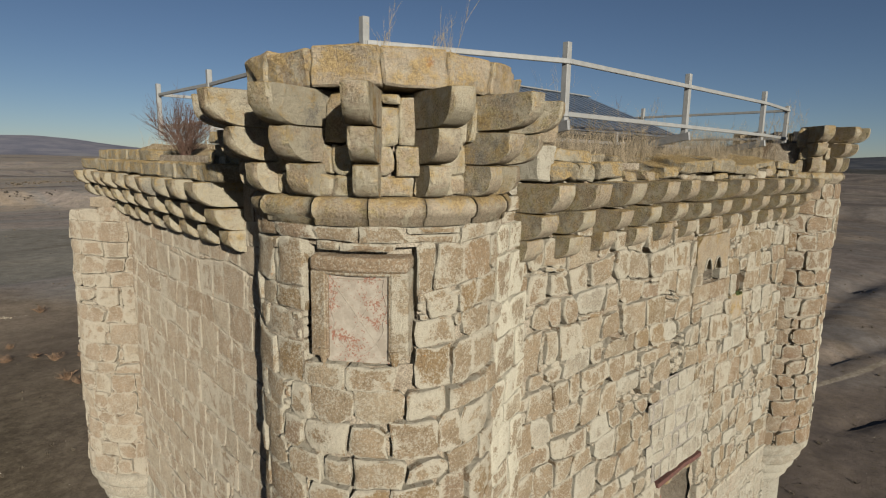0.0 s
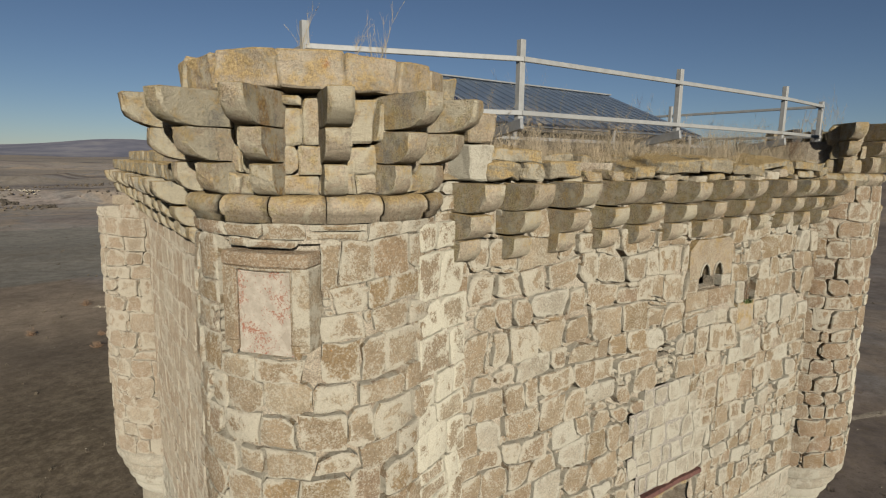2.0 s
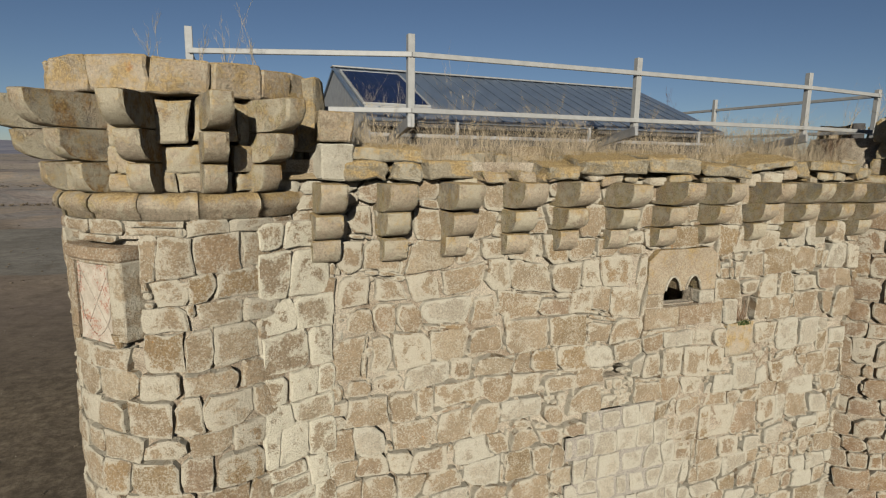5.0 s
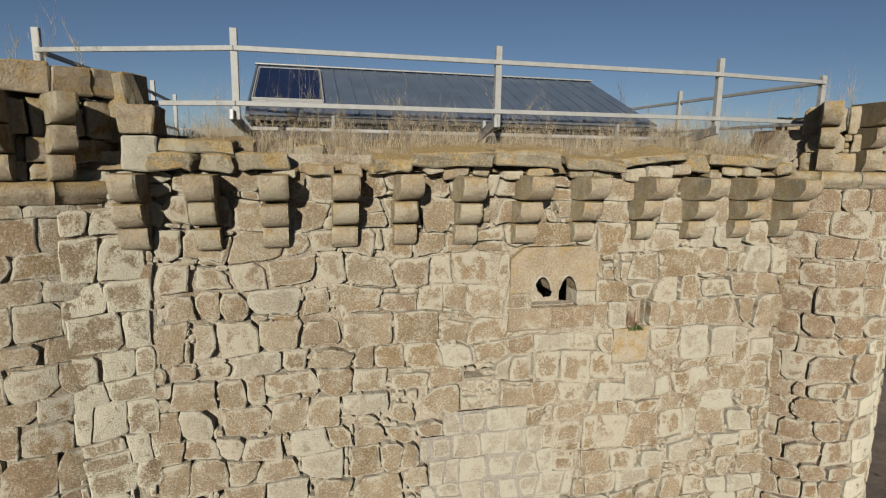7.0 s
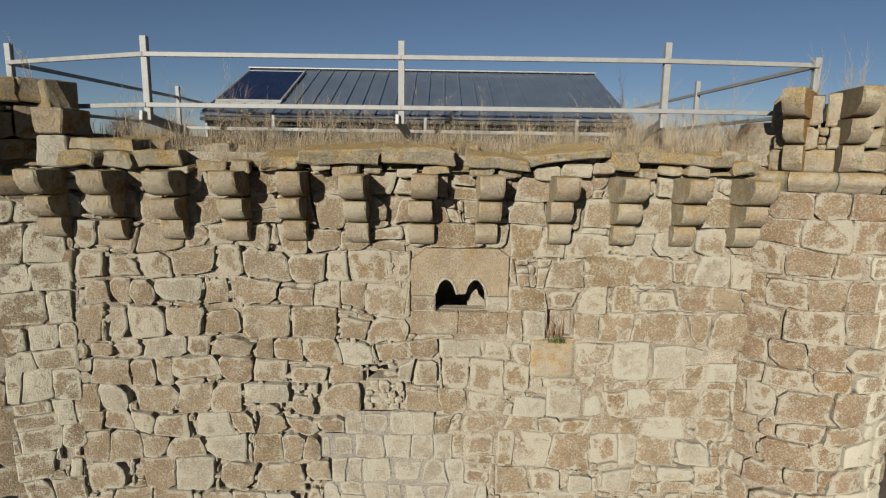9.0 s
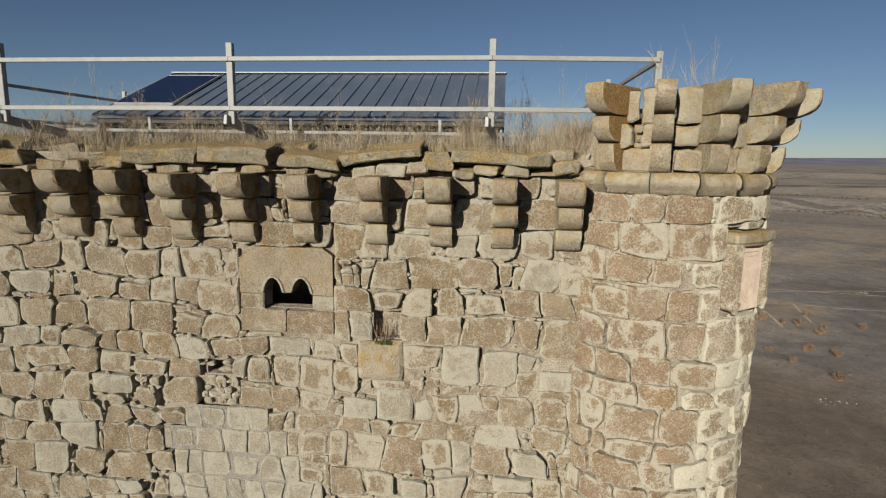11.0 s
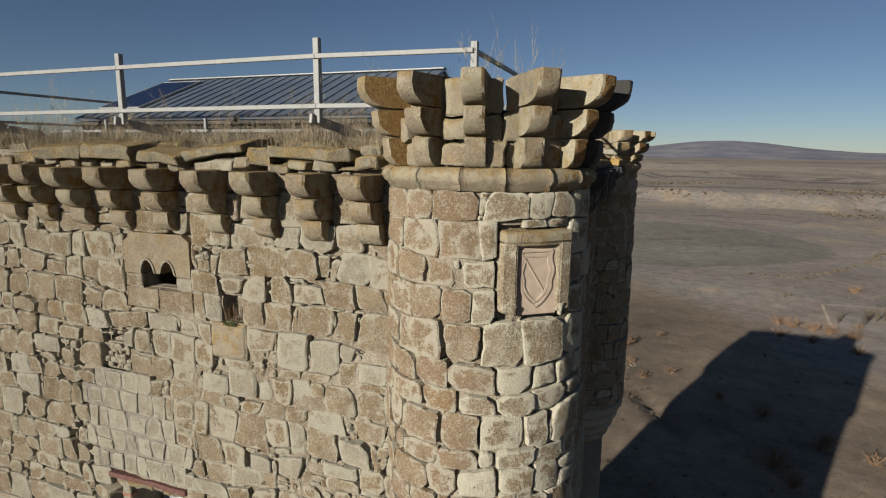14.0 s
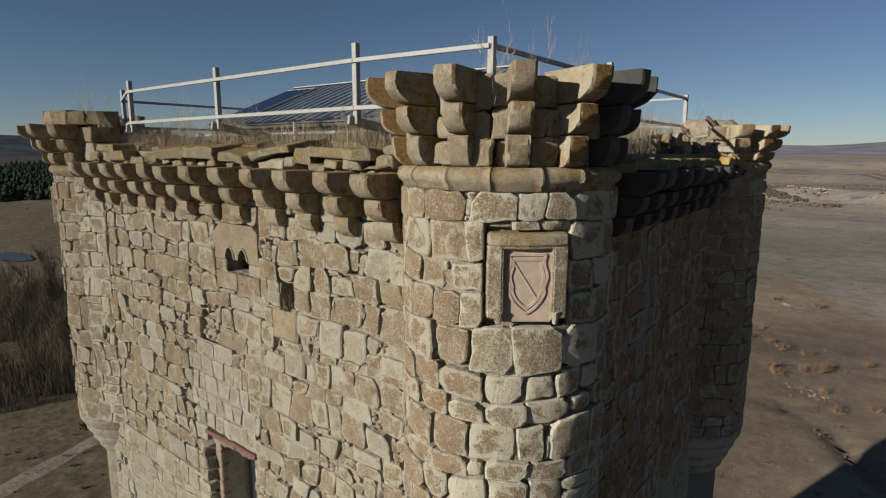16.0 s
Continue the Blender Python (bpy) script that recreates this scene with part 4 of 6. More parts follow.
        bar(bm, (-sw * 0.72, -0.024, bz + sh * 0.90), (sw * 0.72, -0.024, bz + sh * 0.90), 0.012, 0.02, 0.003)
    else:
        bar(bm, (-sw * 1.0, -0.022, bz + sh * 0.95), (sw * 0.95, -0.021, bz + sh * 0.05), 0.012, 0.008, 0.002)
        bar(bm, (sw * 1.0, -0.022, bz + sh * 0.95), (-sw * 0.7, -0.022, bz + sh * 0.10), 0.012, 0.008, 0.002)
    put("shield_band", bm, mat, plate)


carved_panel(turret_a, "a", PANEL_A, -4, 18.20, 19.16, 0.58, arms_spot_mat, False, "worn carved heraldic panel spotted with red lichen")
carved_panel(turret_b, "b", PANEL_B, -3, 18.24, 19.20, 0.54, arms_mat, True, "carved stone panel with a raised heraldic shield")


# ---------------------------------------------------------------- south wall
SOUTH = flat_wall((0, Y0, 0), (1, 0, 0), (0, -1, 0))
PATCHES = ((8.55, 10.45, 14.64, 15.0), (8.30, 10.62, 15.0, 15.38), (8.42, 10.30, 15.38, 15.76), (8.28, 10.12, 15.76, 16.12), (8.62, 9.86, 16.12, 16.46))
HEAD = (9.52, 10.84, 17.60, 18.80)
LANDMARKS = ((12.32, 12.82, 16.98, 17.50, chalk_mat), (12.86, 13.32, 16.98, 17.46, chalk_mat), (11.42, 11.92, 16.42, 16.86, chalk_mat),
             (13.62, 14.05, 16.95, 17.22, chalk_mat), (11.17, 11.78, 16.98, 17.545, ochre_mat), (7.2, 7.85, 16.55, 16.85, chalk_mat))


def washed(u, v):
    """How far the mortar has gone from the joints: most on the western half."""
    f = 1 / (1 + math.exp((u - 9.1) / 0.5)) + 0.6 * math.exp(-((u - 13.2) / 1.0) ** 2)
    return min(1.0, max(0.0, f * (0.9 + 0.6 * noise.noise(Vector((u * 0.8, v * 0.8, 2.2))))))


rng = random.Random(77)
CRUMBLED = (8.88, 9.46, 16.46, 16.89)
holes = [HEAD, *PATCHES, CRUMBLED, (DOORWAY[0] - 0.12, DOORWAY[1] + 0.12, 10.5, DOORWAY[3] + 0.14), NICHE, PUTLOG, *[b[:4] for b in LANDMARKS]]
outlines = lay_stones(rng, 4.15, 14.45, LEDGE + 0.06, 19.78, 0.43, 0.45, holes, wave=0.08, joint=0.015, slant=0.075, pins=0.28, loose=washed)
mortar_sheet(wall_south, 4.1, 14.5, 10.8, 19.8, SOUTH, mortar_mat, -0.06, 0.14, 0.08, [(WINDOW[0], WINDOW[1], WINDOW[2], WINDOW[3]), DOORWAY, NICHE, PUTLOG], 4.2,
             lambda u, v: 0.06 if v < LEDGE else 0.04 * math.exp(-((u - 10.8) / 2.0) ** 2 - ((v - 16.0) / 1.4) ** 2) - 0.035 * washed(u, v))
for p in PATCHES:
    mortar_sheet(wall_south, *p, SOUTH, grey_mortar_mat, 0.006, 0.012, 0.07, [], 1.7)
chips(wall_south, rng, 1500, 4.4, 14.3, LEDGE, 18.9, SOUTH, flush_mat, [HEAD, *PATCHES, DOORWAY, NICHE])
SOUTH_STONES = (outlines, rng)

for x0, x1, z0, z1, mat in LANDMARKS:
    q = round_off(rng, [[x0, z0], [x1, z0], [x1, z1], [x0, z1]], 0.012)
    place_stones(wall_south, rng, [q], SOUTH, mat, (0.03, 0.05))


def twin_window():
    """The head stone with two pointed lights, its jambs and sill stones."""
    bm = bmesh.new()
    x0, x1, z0, z1 = HEAD[0] + 0.01, HEAD[1] - 0.01, 18.14, HEAD[3] - 0.02
    prof = [(x0, z0), (WINDOW[0], z0)]
    mid = (WINDOW[0] + WINDOW[1]) / 2
    for a, b in ((WINDOW[0], mid - 0.05), (mid + 0.05, WINDOW[1])):
        w = (b - a) / 2
        for i in range(9):
            f = i / 8
            x = a + 2 * w * f
            prof.append((x, z0 + 0.02 + 0.20 * (1 - abs(2 * f - 1) ** 1.9) ** 0.7))
    prof += [(WINDOW[1], z0), (x1, z0), (x1, z1 - 0.1), (x1 - 0.14, z1), (x0 + 0.2, z1), (x0, z1 - 0.16)]
    vs = [bm.verts.new((x, Y0 - 0.035, z)) for x, z in prof]
    f = bm.faces.new(vs)
    r = bmesh.ops.extrude_face_region(bm, geom=[f])
    for v in r["geom"]:
        if isinstance(v, bmesh.types.BMVert):
            v.co.y = Y0 + 0.28
    bmesh.ops.recalc_face_normals(bm, faces=bm.faces[:])
    part("arched_head_stone", bm, crown_mat, wall_south, "pale stone cut with two small pointed arches")
    for a, b in ((WINDOW[0], mid - 0.05), (mid + 0.05, WINDOW[1])):
        bm = bmesh.new()
        w = (b - a) / 2
        line = [Vector((a + 2 * w * i / 8, Y0 - 0.04, z0 + 0.03 + 0.21 * (1 - abs(2 * i / 8 - 1) ** 1.9) ** 0.7)) for i in range(9)]
        for p, q in zip(line, line[1:]):
            bar(bm, p, q + (q - p) * 0.1, 0.03, 0.035, 0.006)
        part("arch_moulding", bm, chalk_mat, wall_south, "thin pale moulding round the arch")
    r2 = random.Random(8)
    for lo, hi, mat in (((HEAD[0] + 0.01, 17.93), (WINDOW[0], 18.13), stone_mat), ((WINDOW[1], 17.93), (HEAD[1], 18.13), chalk_mat),
                        ((HEAD[0], HEAD[2]), (10.17, 17.915), stone_mat), ((10.18, HEAD[2]), (HEAD[1], 17.915), stone_mat)):
        c = ((lo[0] + hi[0]) / 2, Y0 + 0.13, (lo[1] + hi[1]) / 2)
        block(r2, wall_south, "window_surround_stone", c, (hi[0] - lo[0] - 0.008, 0.32, hi[1] - lo[1] - 0.008), mat, (0, 0, 0), 0.006, cut=0.015)


twin_window()


def broken_doorway():
    """The blocked opening low in the wall: timber lintel, brick and plaster jamb, broken stones."""
    a, b, _, top = DOORWAY
    r2 = random.Random(19)
    bm = bmesh.new()
    box(bm, (a - 0.12, Y0 - 0.05, top), (b + 0.16, Y0 + 0.35, top + 0.085), 0.012)
    bmesh.ops.subdivide_edges(bm, edges=[e for e in bm.edges if e.calc_length() > 0.5], cuts=8)
    for v in bm.verts:
        v.co += Vector((0, noise.noise(v.co * 3) * 0.02, noise.noise(v.co * 2.2) * 0.02))
    part("timber_lintel", bm, wood_mat, wall_south, "weathered red-brown timber lintel")
    bm = bmesh.new()
    box(bm, (a - 0.02, Y0 + 0.06, 10.8), (a + 0.22, Y0 + 0.8, top - 0.1), 0.02)
    part("plastered_jamb", bm, chalk_mat, wall_south, "crumbling pale plastered jamb")
    bm = bmesh.new()
    box(bm, (a + 0.28, Y0 + 0.66, 10.8), (b + 0.02, Y0 + 0.73, top + 0.02), 0.01)
    part("plastered_back", bm, plain_material("grey_plaster", (0.42, 0.41, 0.39), 0.9, 0.0, 0.35, 4, 0.6, 0.1), wall_south, "grey weathered plaster closing the doorway")
    for k in range(5):
        z = 12.9 + 0.31 * k
        block(r2, wall_south, "brick", (a + 0.13, Y0 + 0.125, z), (0.22, 0.14, 0.06), brick_mat, (0, r2.uniform(-4, 4), r2.uniform(-6, 6)), 0.006, cut=0.01)
    for k in range(12):
        z = 11.2 + 0.27 * k
        block(r2, wall_south, "broken_stone", (a - 0.10 + r2.uniform(-0.05, 0.05), Y0 + 0.02 + r2.uniform(-0.03, 0.06), z), (0.34, 0.3, 0.24), flush_mat, (r2.uniform(-10, 10), r2.uniform(-14, 14), r2.uniform(-15, 15)), 0.04)
    for k in range(7):
        block(r2, wall_south, "broken_stone", (a + 0.15 + 0.19 * k, Y0 + 0.16, top - 0.05), (0.2, 0.3, 0.08), slab_mat, (r2.uniform(-12, 12), r2.uniform(-9, 9), r2.uniform(-15, 15)), 0.03)


broken_doorway()


def wall_corbels(parent, spots, out_turn, beds, outs, width, seed):
    """Three tiers of quarter-round corbels along a wall."""
    r2 = random.Random(seed)
    for x, y in spots:
        for j in range(3):
            w = width * r2.uniform(0.92, 1.08)
            # East wall corbels are near-black: their shade lies in the colour.
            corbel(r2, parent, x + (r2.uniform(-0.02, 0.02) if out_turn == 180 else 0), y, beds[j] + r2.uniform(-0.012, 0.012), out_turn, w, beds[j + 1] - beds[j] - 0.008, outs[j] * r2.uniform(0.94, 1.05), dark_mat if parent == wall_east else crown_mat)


BEDS, OUTS = (18.85, 19.14, 19.44, 19.77), (0.22, 0.42, 0.61)
wall_corbels(wall_south, [(x, Y0) for x in (4.92, 5.68, 6.46, 7.26, 8.04, 8.84, 9.68, 10.52, 11.45, 12.28, 13.08, 13.86)], 180, BEDS, OUTS, 0.30, 101)
wall_corbels(wall_west, [(X0, 6.75 + 0.76 * k) for k in range(10)], 90, (18.85, 19.13, 19.40, 19.70), (0.22, 0.40, 0.56), 0.33, 102)
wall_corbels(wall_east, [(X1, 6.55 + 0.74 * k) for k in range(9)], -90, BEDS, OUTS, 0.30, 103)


# ---------------------------------------------------------------- parapet slabs and terrace
def terrace():
    n, m = 90, 66
    vs, fs = [], []
    for i in range(n + 1):
        for j in range(m + 1):
            x, y = 2.9 + 12.9 * i / n, 4.05 + 9.6 * j / m
            edge = max(0.0, min(1.0, (y - 4.05) / 0.9, (x - 2.9) / 0.6, (15.75 - x) / 0.6))
            inner = 1 - min(1.0, max(0.0, (y - 5.2) / 0.7))
            z = 19.80 + 0.38 * edge + 0.09 * fbm(x * 1.3, y * 1.3) * (0.3 + 0.7 * edge) - 0.16 * (1 - inner) * (5.8 < x < 13.2 and y < 11.8)
            vs.append((x, y, z))
    for i in range(n):
        for j in range(m):
            a = i * (m + 1) + j
            fs.append((a, a + m + 1, a + m + 2, a + 1))
    n2 = Nodes("terrace_soil")
    c = n2.ramp(n2.noise(3.5, 6, 0.7), (0.3, (0.15, 0.105, 0.06)), (0.7, (0.32, 0.25, 0.15)))
    c = n2.mix(0.5, c, n2.ramp(n2.noise(40, 4, 0.8), (0.3, 0.3), (0.7, 0.7)), "OVERLAY")
    mat = n2.done(c, 0.95, n2.noise(25, 5, 0.8), 0.9, 0.04, spec=0.05)
    bm = mesh_of("terrace", vs, fs)
    return tagged(part("floor", bm, mat), "earth-covered terrace overgrown with dry grass on top of the tower", "floor", kind="structure")


floor = terrace()
bm = bmesh.new()
box(bm, (X0 + 0.4, Y0 + 0.4, 19.2), (X1 - 0.4, Y1 - 0.4, 19.6))
tagged(part("floor_slab", bm, mortar_mat), "stone slab beneath the terrace", "floor", kind="structure")

rng = random.Random(58)
SLABS = ((5.12, 6.02, 19.99, 20.14, 0, 4.0, 0.6), (5.12, 5.64, 19.79, 19.985, 0, 3.92, 0.6), (5.66, 6.02, 19.79, 19.98, 0, 3.95, 0.6), (6.06, 6.60, 19.80, 19.99, -2, 3.92, 0.6),
         (7.62, 8.15, 19.80, 19.97, 2, 3.92, 0.65), (8.10, 9.18, 19.87, 20.05, -1, 3.84, 0.95), (9.14, 10.05, 19.88, 20.07, 1, 3.84, 1.0), (10.22, 11.02, 19.84, 19.98, 4, 3.86, 0.75),
         (10.95, 12.02, 19.93, 20.06, -8, 3.92, 0.8), (12.02, 12.40, 19.86, 20.06, 2, 4.0, 0.6), (12.40, 13.66, 19.92, 20.06, 1, 3.96, 0.7), (13.66, 14.0, 19.80, 19.95, 0, 4.05, 0.5))
for x0, x1, z0, z1, tilt, y, deep in SLABS:
    lift = 7 if deep > 0.7 else rng.uniform(-3, 4)
    s = block(rng, None, "parapet_slab", ((x0 + x1) / 2, y + deep / 2 - 0.05, (z0 + z1) / 2 + 0.5 * deep * math.sin(radians(lift))), (x1 - x0 - 0.02, deep, z1 - z0), slab_mat, (lift, tilt, rng.uniform(-4, 4)), 0.04)
    tagged(s, "loose lichened stone slab lying on the wall head", "stone slab", "parapet slabs")
for x0, x1, y, z in ((6.3, 7.1, 4.75, 20.05), (7.2, 8.1, 4.7, 20.02), (8.4, 9.5, 4.6, 20.06), (9.7, 10.4, 4.75, 20.1), (10.9, 11.7, 4.7, 20.06), (12.3, 13.1, 4.75, 20.08), (13.3, 14.0, 4.6, 20.02), (5.5, 6.2, 4.7, 20.12)):
    s = block(rng, None, "parapet_slab", ((x0 + x1) / 2, y, z), (x1 - x0, rng.uniform(0.45, 0.7), 0.13), slab_mat, (rng.uniform(2, 9), rng.uniform(-6, 6), rng.uniform(-16, 16)), 0.05)
    tagged(s, "ochre-lichened stone slab half sunk in the dry grass", "stone slab", "parapet slabs")
for k in range(17):
    x = 6.6 + 0.42 * k + rng.uniform(-0.1, 0.1)
    s = block(rng, None, "coping_stone", (x, 4.16 + rng.uniform(-0.06, 0.05), 19.80 + rng.uniform(-0.02, 0.05)), (rng.uniform(0.2, 0.42), 0.45, rng.uniform(0.08, 0.16)), rng.choice((slab_mat, crown_mat, flush_mat)), (rng.uniform(-6, 6), rng.uniform(-6, 6), rng.uniform(-12, 12)), 0.03)
    tagged(s, "small rough stone wedged under the parapet slabs", "stone", "coping stones")
for k in range(10):
    w = 0.76
    s = block(rng, None, "parapet_slab", (X0 - 0.02, 6.7 + 0.77 * k, 19.80), (0.75, w, 0.20), slab_mat, (rng.uniform(-1, 1), 0, rng.uniform(-2, 2)), 0.02)
    tagged(s, "squared parapet slab of buff limestone above the corbels", "stone slab", "parapet slabs")
    if k > 4:
        s = block(rng, None, "parapet_block", (X0 + 0.18, 6.75 + 0.77 * k, 19.99), (0.45, 0.7, 0.20), slab_mat, (0, 0, rng.uniform(-3, 3)), 0.02)
        tagged(s, "squared grey block on the parapet", "stone block", "parapet slabs")
    s = block(rng, None, "parapet_slab", (X1 - 0.05, 6.6 + 0.74 * k, 19.84), (0.7, 0.72, 0.16), slab_mat, (rng.uniform(-2, 2), rng.uniform(-3, 3), rng.uniform(-4, 4)), 0.03)
    tagged(s, "rough parapet slab above the shaded corbels", "stone slab", "parapet slabs")
for k in range(5):
    s = block(rng, None, "loose_stone", (2.95 + rng.uniform(-0.1, 0.1), 6.9 + 0.22 * k, 19.98 + 0.05 * (k % 2)), (0.3, 0.26, 0.16), slab_mat, (rng.uniform(-9, 9), rng.uniform(-9, 9), rng.uniform(0, 90)), 0.04)
    tagged(s, "loose weathered stone on the wall head", "stone", "loose stones")
s = block(rng, None, "parapet_slab", (3.1, 7.2, 20.2), (0.6, 1.0, 0.16), slab_mat, (4, 3, 5), 0.03)
tagged(s, "tilted stone slab lying on loose stones", "stone slab", "parapet slabs")


def fallen_corner():
    """Broken wall head beside the far turret: rubble, a pale slab, two leaning timbers and lichened blocks."""
    r2 = random.Random(83)
    for k in range(16):
        y = 9.4 + 0.2 * k
        s = block(r2, None, "loose_stone", (15.35 + r2.uniform(-0.25, 0.35), y, 20.08 + 0.16 * math.sin(k * 0.7) ** 2 + r2.uniform(0, 0.08)), (r2.uniform(0.2, 0.5), r2.uniform(0.2, 0.4), r2.uniform(0.14, 0.28)), r2.choice((slab_mat, flush_mat, chalk_mat)), (r2.uniform(-14, 14), r2.uniform(-14, 14), r2.uniform(0, 180)), 0.045)
        tagged(s, "loose broken stone heaped on the fallen wall head", "stone", "loose stones")
    s = block(r2, None, "pale_slab", (16.02, 12.2, 20.10), (0.62, 0.36, 0.12), chalk_mat, (2, 2, -6), 0.012)
    tagged(s, "smooth pale stone slab lying on the broken wall head", "stone slab", "parapet slabs")
    for a, b in (((15.11, 12.35, 20.62), (15.56, 12.2, 20.16)), ((15.62, 12.45, 20.82), (16.2, 12.3, 20.2))):
        bm = bmesh.new()
        bar(bm, a, b, 0.09, 0.05, 0.008)
        tagged(part("timber", bm, twig_mat), "dark weathered timber leaning on the rubble", "timber", "leaning timbers")
    for k in range(5):
        s = block(r2, None, "coping_stone", (16.2, 11.3 + 0.36 * k, 19.86), (0.46, 0.34, 0.15), rust_mat, (0, r2.uniform(-4, 4), r2.uniform(-5, 5)), 0.03)
        tagged(s, "coping stone crusted with orange lichen above the shaded wall", "stone", "coping stones")


fallen_corner()


# ---------------------------------------------------------------- railing
POSTS = ((3.6, 5.3, 21.50), (6.02, 4.41, 21.47), (9.37, 4.42, 21.46), (12.87, 4.45, 21.50), (14.99, 4.66, 21.38), (15.0, 8.3, 21.52), (15.0, 13.0, 21.36), (9.4, 13.0, 21.48), (3.65, 12.9, 21.45), (3.75, 10.3, 21.48))
railing = thing("railing", "pale galvanised steel guard railing round the terrace", "railing", (9.3, 8.8, 20.2))


def rail_z(p):
    return 21.235 + 0.004 * (p[0] - 6)


for i, (x, y, z) in enumerate(POSTS):
    bm = bmesh.new()
    bar(bm, (x, y, 20.40), (x, y, z), 0.085)
    for v in bm.verts:
        v.co -= railing.location
    part("post", bm, rail_mat, railing)
    if i in (1, 2, 3, 5, 7):
        bm = bmesh.new()
        e = Vector((x + 0.05, y + 1.05, 20.27)) if i < 4 else Vector((x - 0.6, y + 0.1, 20.3))
        bar(bm, Vector((x - 0.05, y - 0.12, 20.46)), e, 0.05, 0.13)
        bar(bm, e, e - Vector((0, 0, 0.25)), 0.08)
        for v in bm.verts:
            v.co -= railing.location
        part("bracket_arm", bm, rail_dark_mat, railing, "grey steel bracket arm")
for p, q in zip(POSTS, POSTS[1:] + POSTS[:1]):
    for k, dz in enumerate((0.0, -0.64)):
        bm = bmesh.new()
        a, b = Vector((p[0], p[1] - 0.05, rail_z(p) + dz)), Vector((q[0], q[1] - 0.05, rail_z(q) + dz))
        bar(bm, a, b, 0.045, 0.06)
        for v in bm.verts:
            v.co -= railing.location
        part("top_rail" if k == 0 else "lower_rail", bm, rail_mat, railing)


# ---------------------------------------------------------------- metal roof with its solar panel
RX0, RX1, RIDGE, EAVE = 5.95, 13.05, (8.85, 21.68), (6.2, 20.60)
metal_roof = thing("metal_roof", "low grey sheet-metal gable roof over the stair well", "roof", (9.5, 8.85, 20.4))


def roof_part(name, bm, mat, label="", parent=None):
    for v in bm.verts:
        v.co -= metal_roof.location
    return part(name, bm, mat, parent or metal_roof, label)


for s in (-1, 1):
    ey = RIDGE[0] + s * (RIDGE[0] - EAVE[0])
    bm = bmesh.new()
    n = Vector((0, s * (RIDGE[1] - EAVE[1]), RIDGE[0] - EAVE[0])).normalized()
    q = [Vector((RX0, ey, EAVE[1])), Vector((RX1, ey, EAVE[1])), Vector((RX1, RIDGE[0], RIDGE[1])), Vector((RX0, RIDGE[0], RIDGE[1]))]
    top = [bm.verts.new(p + n * 0.02) for p in q]
    low = [bm.verts.new(p - n * 0.02) for p in q]
    bm.faces.new(top)
    bm.faces.new(low[::-1])
    for i in range(4):
        bm.faces.new((top[i], low[i], low[(i + 1) % 4], top[(i + 1) % 4]))
    bmesh.ops.recalc_face_normals(bm, faces=bm.faces[:])
    sheet = roof_part("roof_sheet", bm, roof_mat)
    x = RX0 + 0.02
    while x < RX1:
        bm = bmesh.new()
        bar(bm, Vector((x, ey, EAVE[1])) + n * 0.035, Vector((x, RIDGE[0], RIDGE[1])) + n * 0.028, 0.035, 0.022, 0.006)
        for v in bm.verts:
            v.co -= metal_roof.location
        part("seam", bm, roof_mat, sheet)
        x += 0.284
bm = bmesh.new()
bar(bm, (RX0 - 0.02, RIDGE[0], RIDGE[1] + 0.03), (RX1 + 0.02, RIDGE[0], RIDGE[1] + 0.03), 0.22, 0.03)
roof_part("ridge_cap", bm, rail_dark_mat)
for x in (RX0 + 0.03, RX1 - 0.03):
    bm = bmesh.new()
    vs = [bm.verts.new((x, y, z)) for y, z in ((EAVE[0] + 0.1, 20.2), (11.4, 20.2), (11.4, EAVE[1]), (RIDGE[0], RIDGE[1] - 0.05), (EAVE[0] + 0.1, EAVE[1]))]
    f = bm.faces.new(vs)
    r = bmesh.ops.extrude_face_region(bm, geom=[f])
    for v in r["geom"]:
        if isinstance(v, bmesh.types.BMVert):
            v.co.x += 0.04 if x < 9 else -0.04
    bmesh.ops.recalc_face_normals(bm, faces=bm.faces[:])
    roof_part("gable", bm, rail_dark_mat)
# Sheet below the eave, coloured near-black for the shade there.
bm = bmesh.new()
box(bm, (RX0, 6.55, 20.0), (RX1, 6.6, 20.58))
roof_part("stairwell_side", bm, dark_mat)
bm = bmesh.new()
bar(bm, (RX0 - 0.1, 5.75, 20.36), (RX1 + 0.05, 5.75, 20.36), 0.06, 0.05)
roof_part("edge_beam", bm, white_mat, "white painted steel edge beam")
# Eave beam painted near-black to merge with the eave's shade.
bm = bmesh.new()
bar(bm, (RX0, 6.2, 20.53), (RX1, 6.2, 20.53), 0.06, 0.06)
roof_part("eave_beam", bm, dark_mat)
for k in range(3):
    x = RX0 + 1.3 + 2.4 * k
    bm = bmesh.new()
    bar(bm, (x, 5.85, 20.2), (x, 5.85, 20.58), 0.05)
    roof_part("short_post", bm, white_mat)


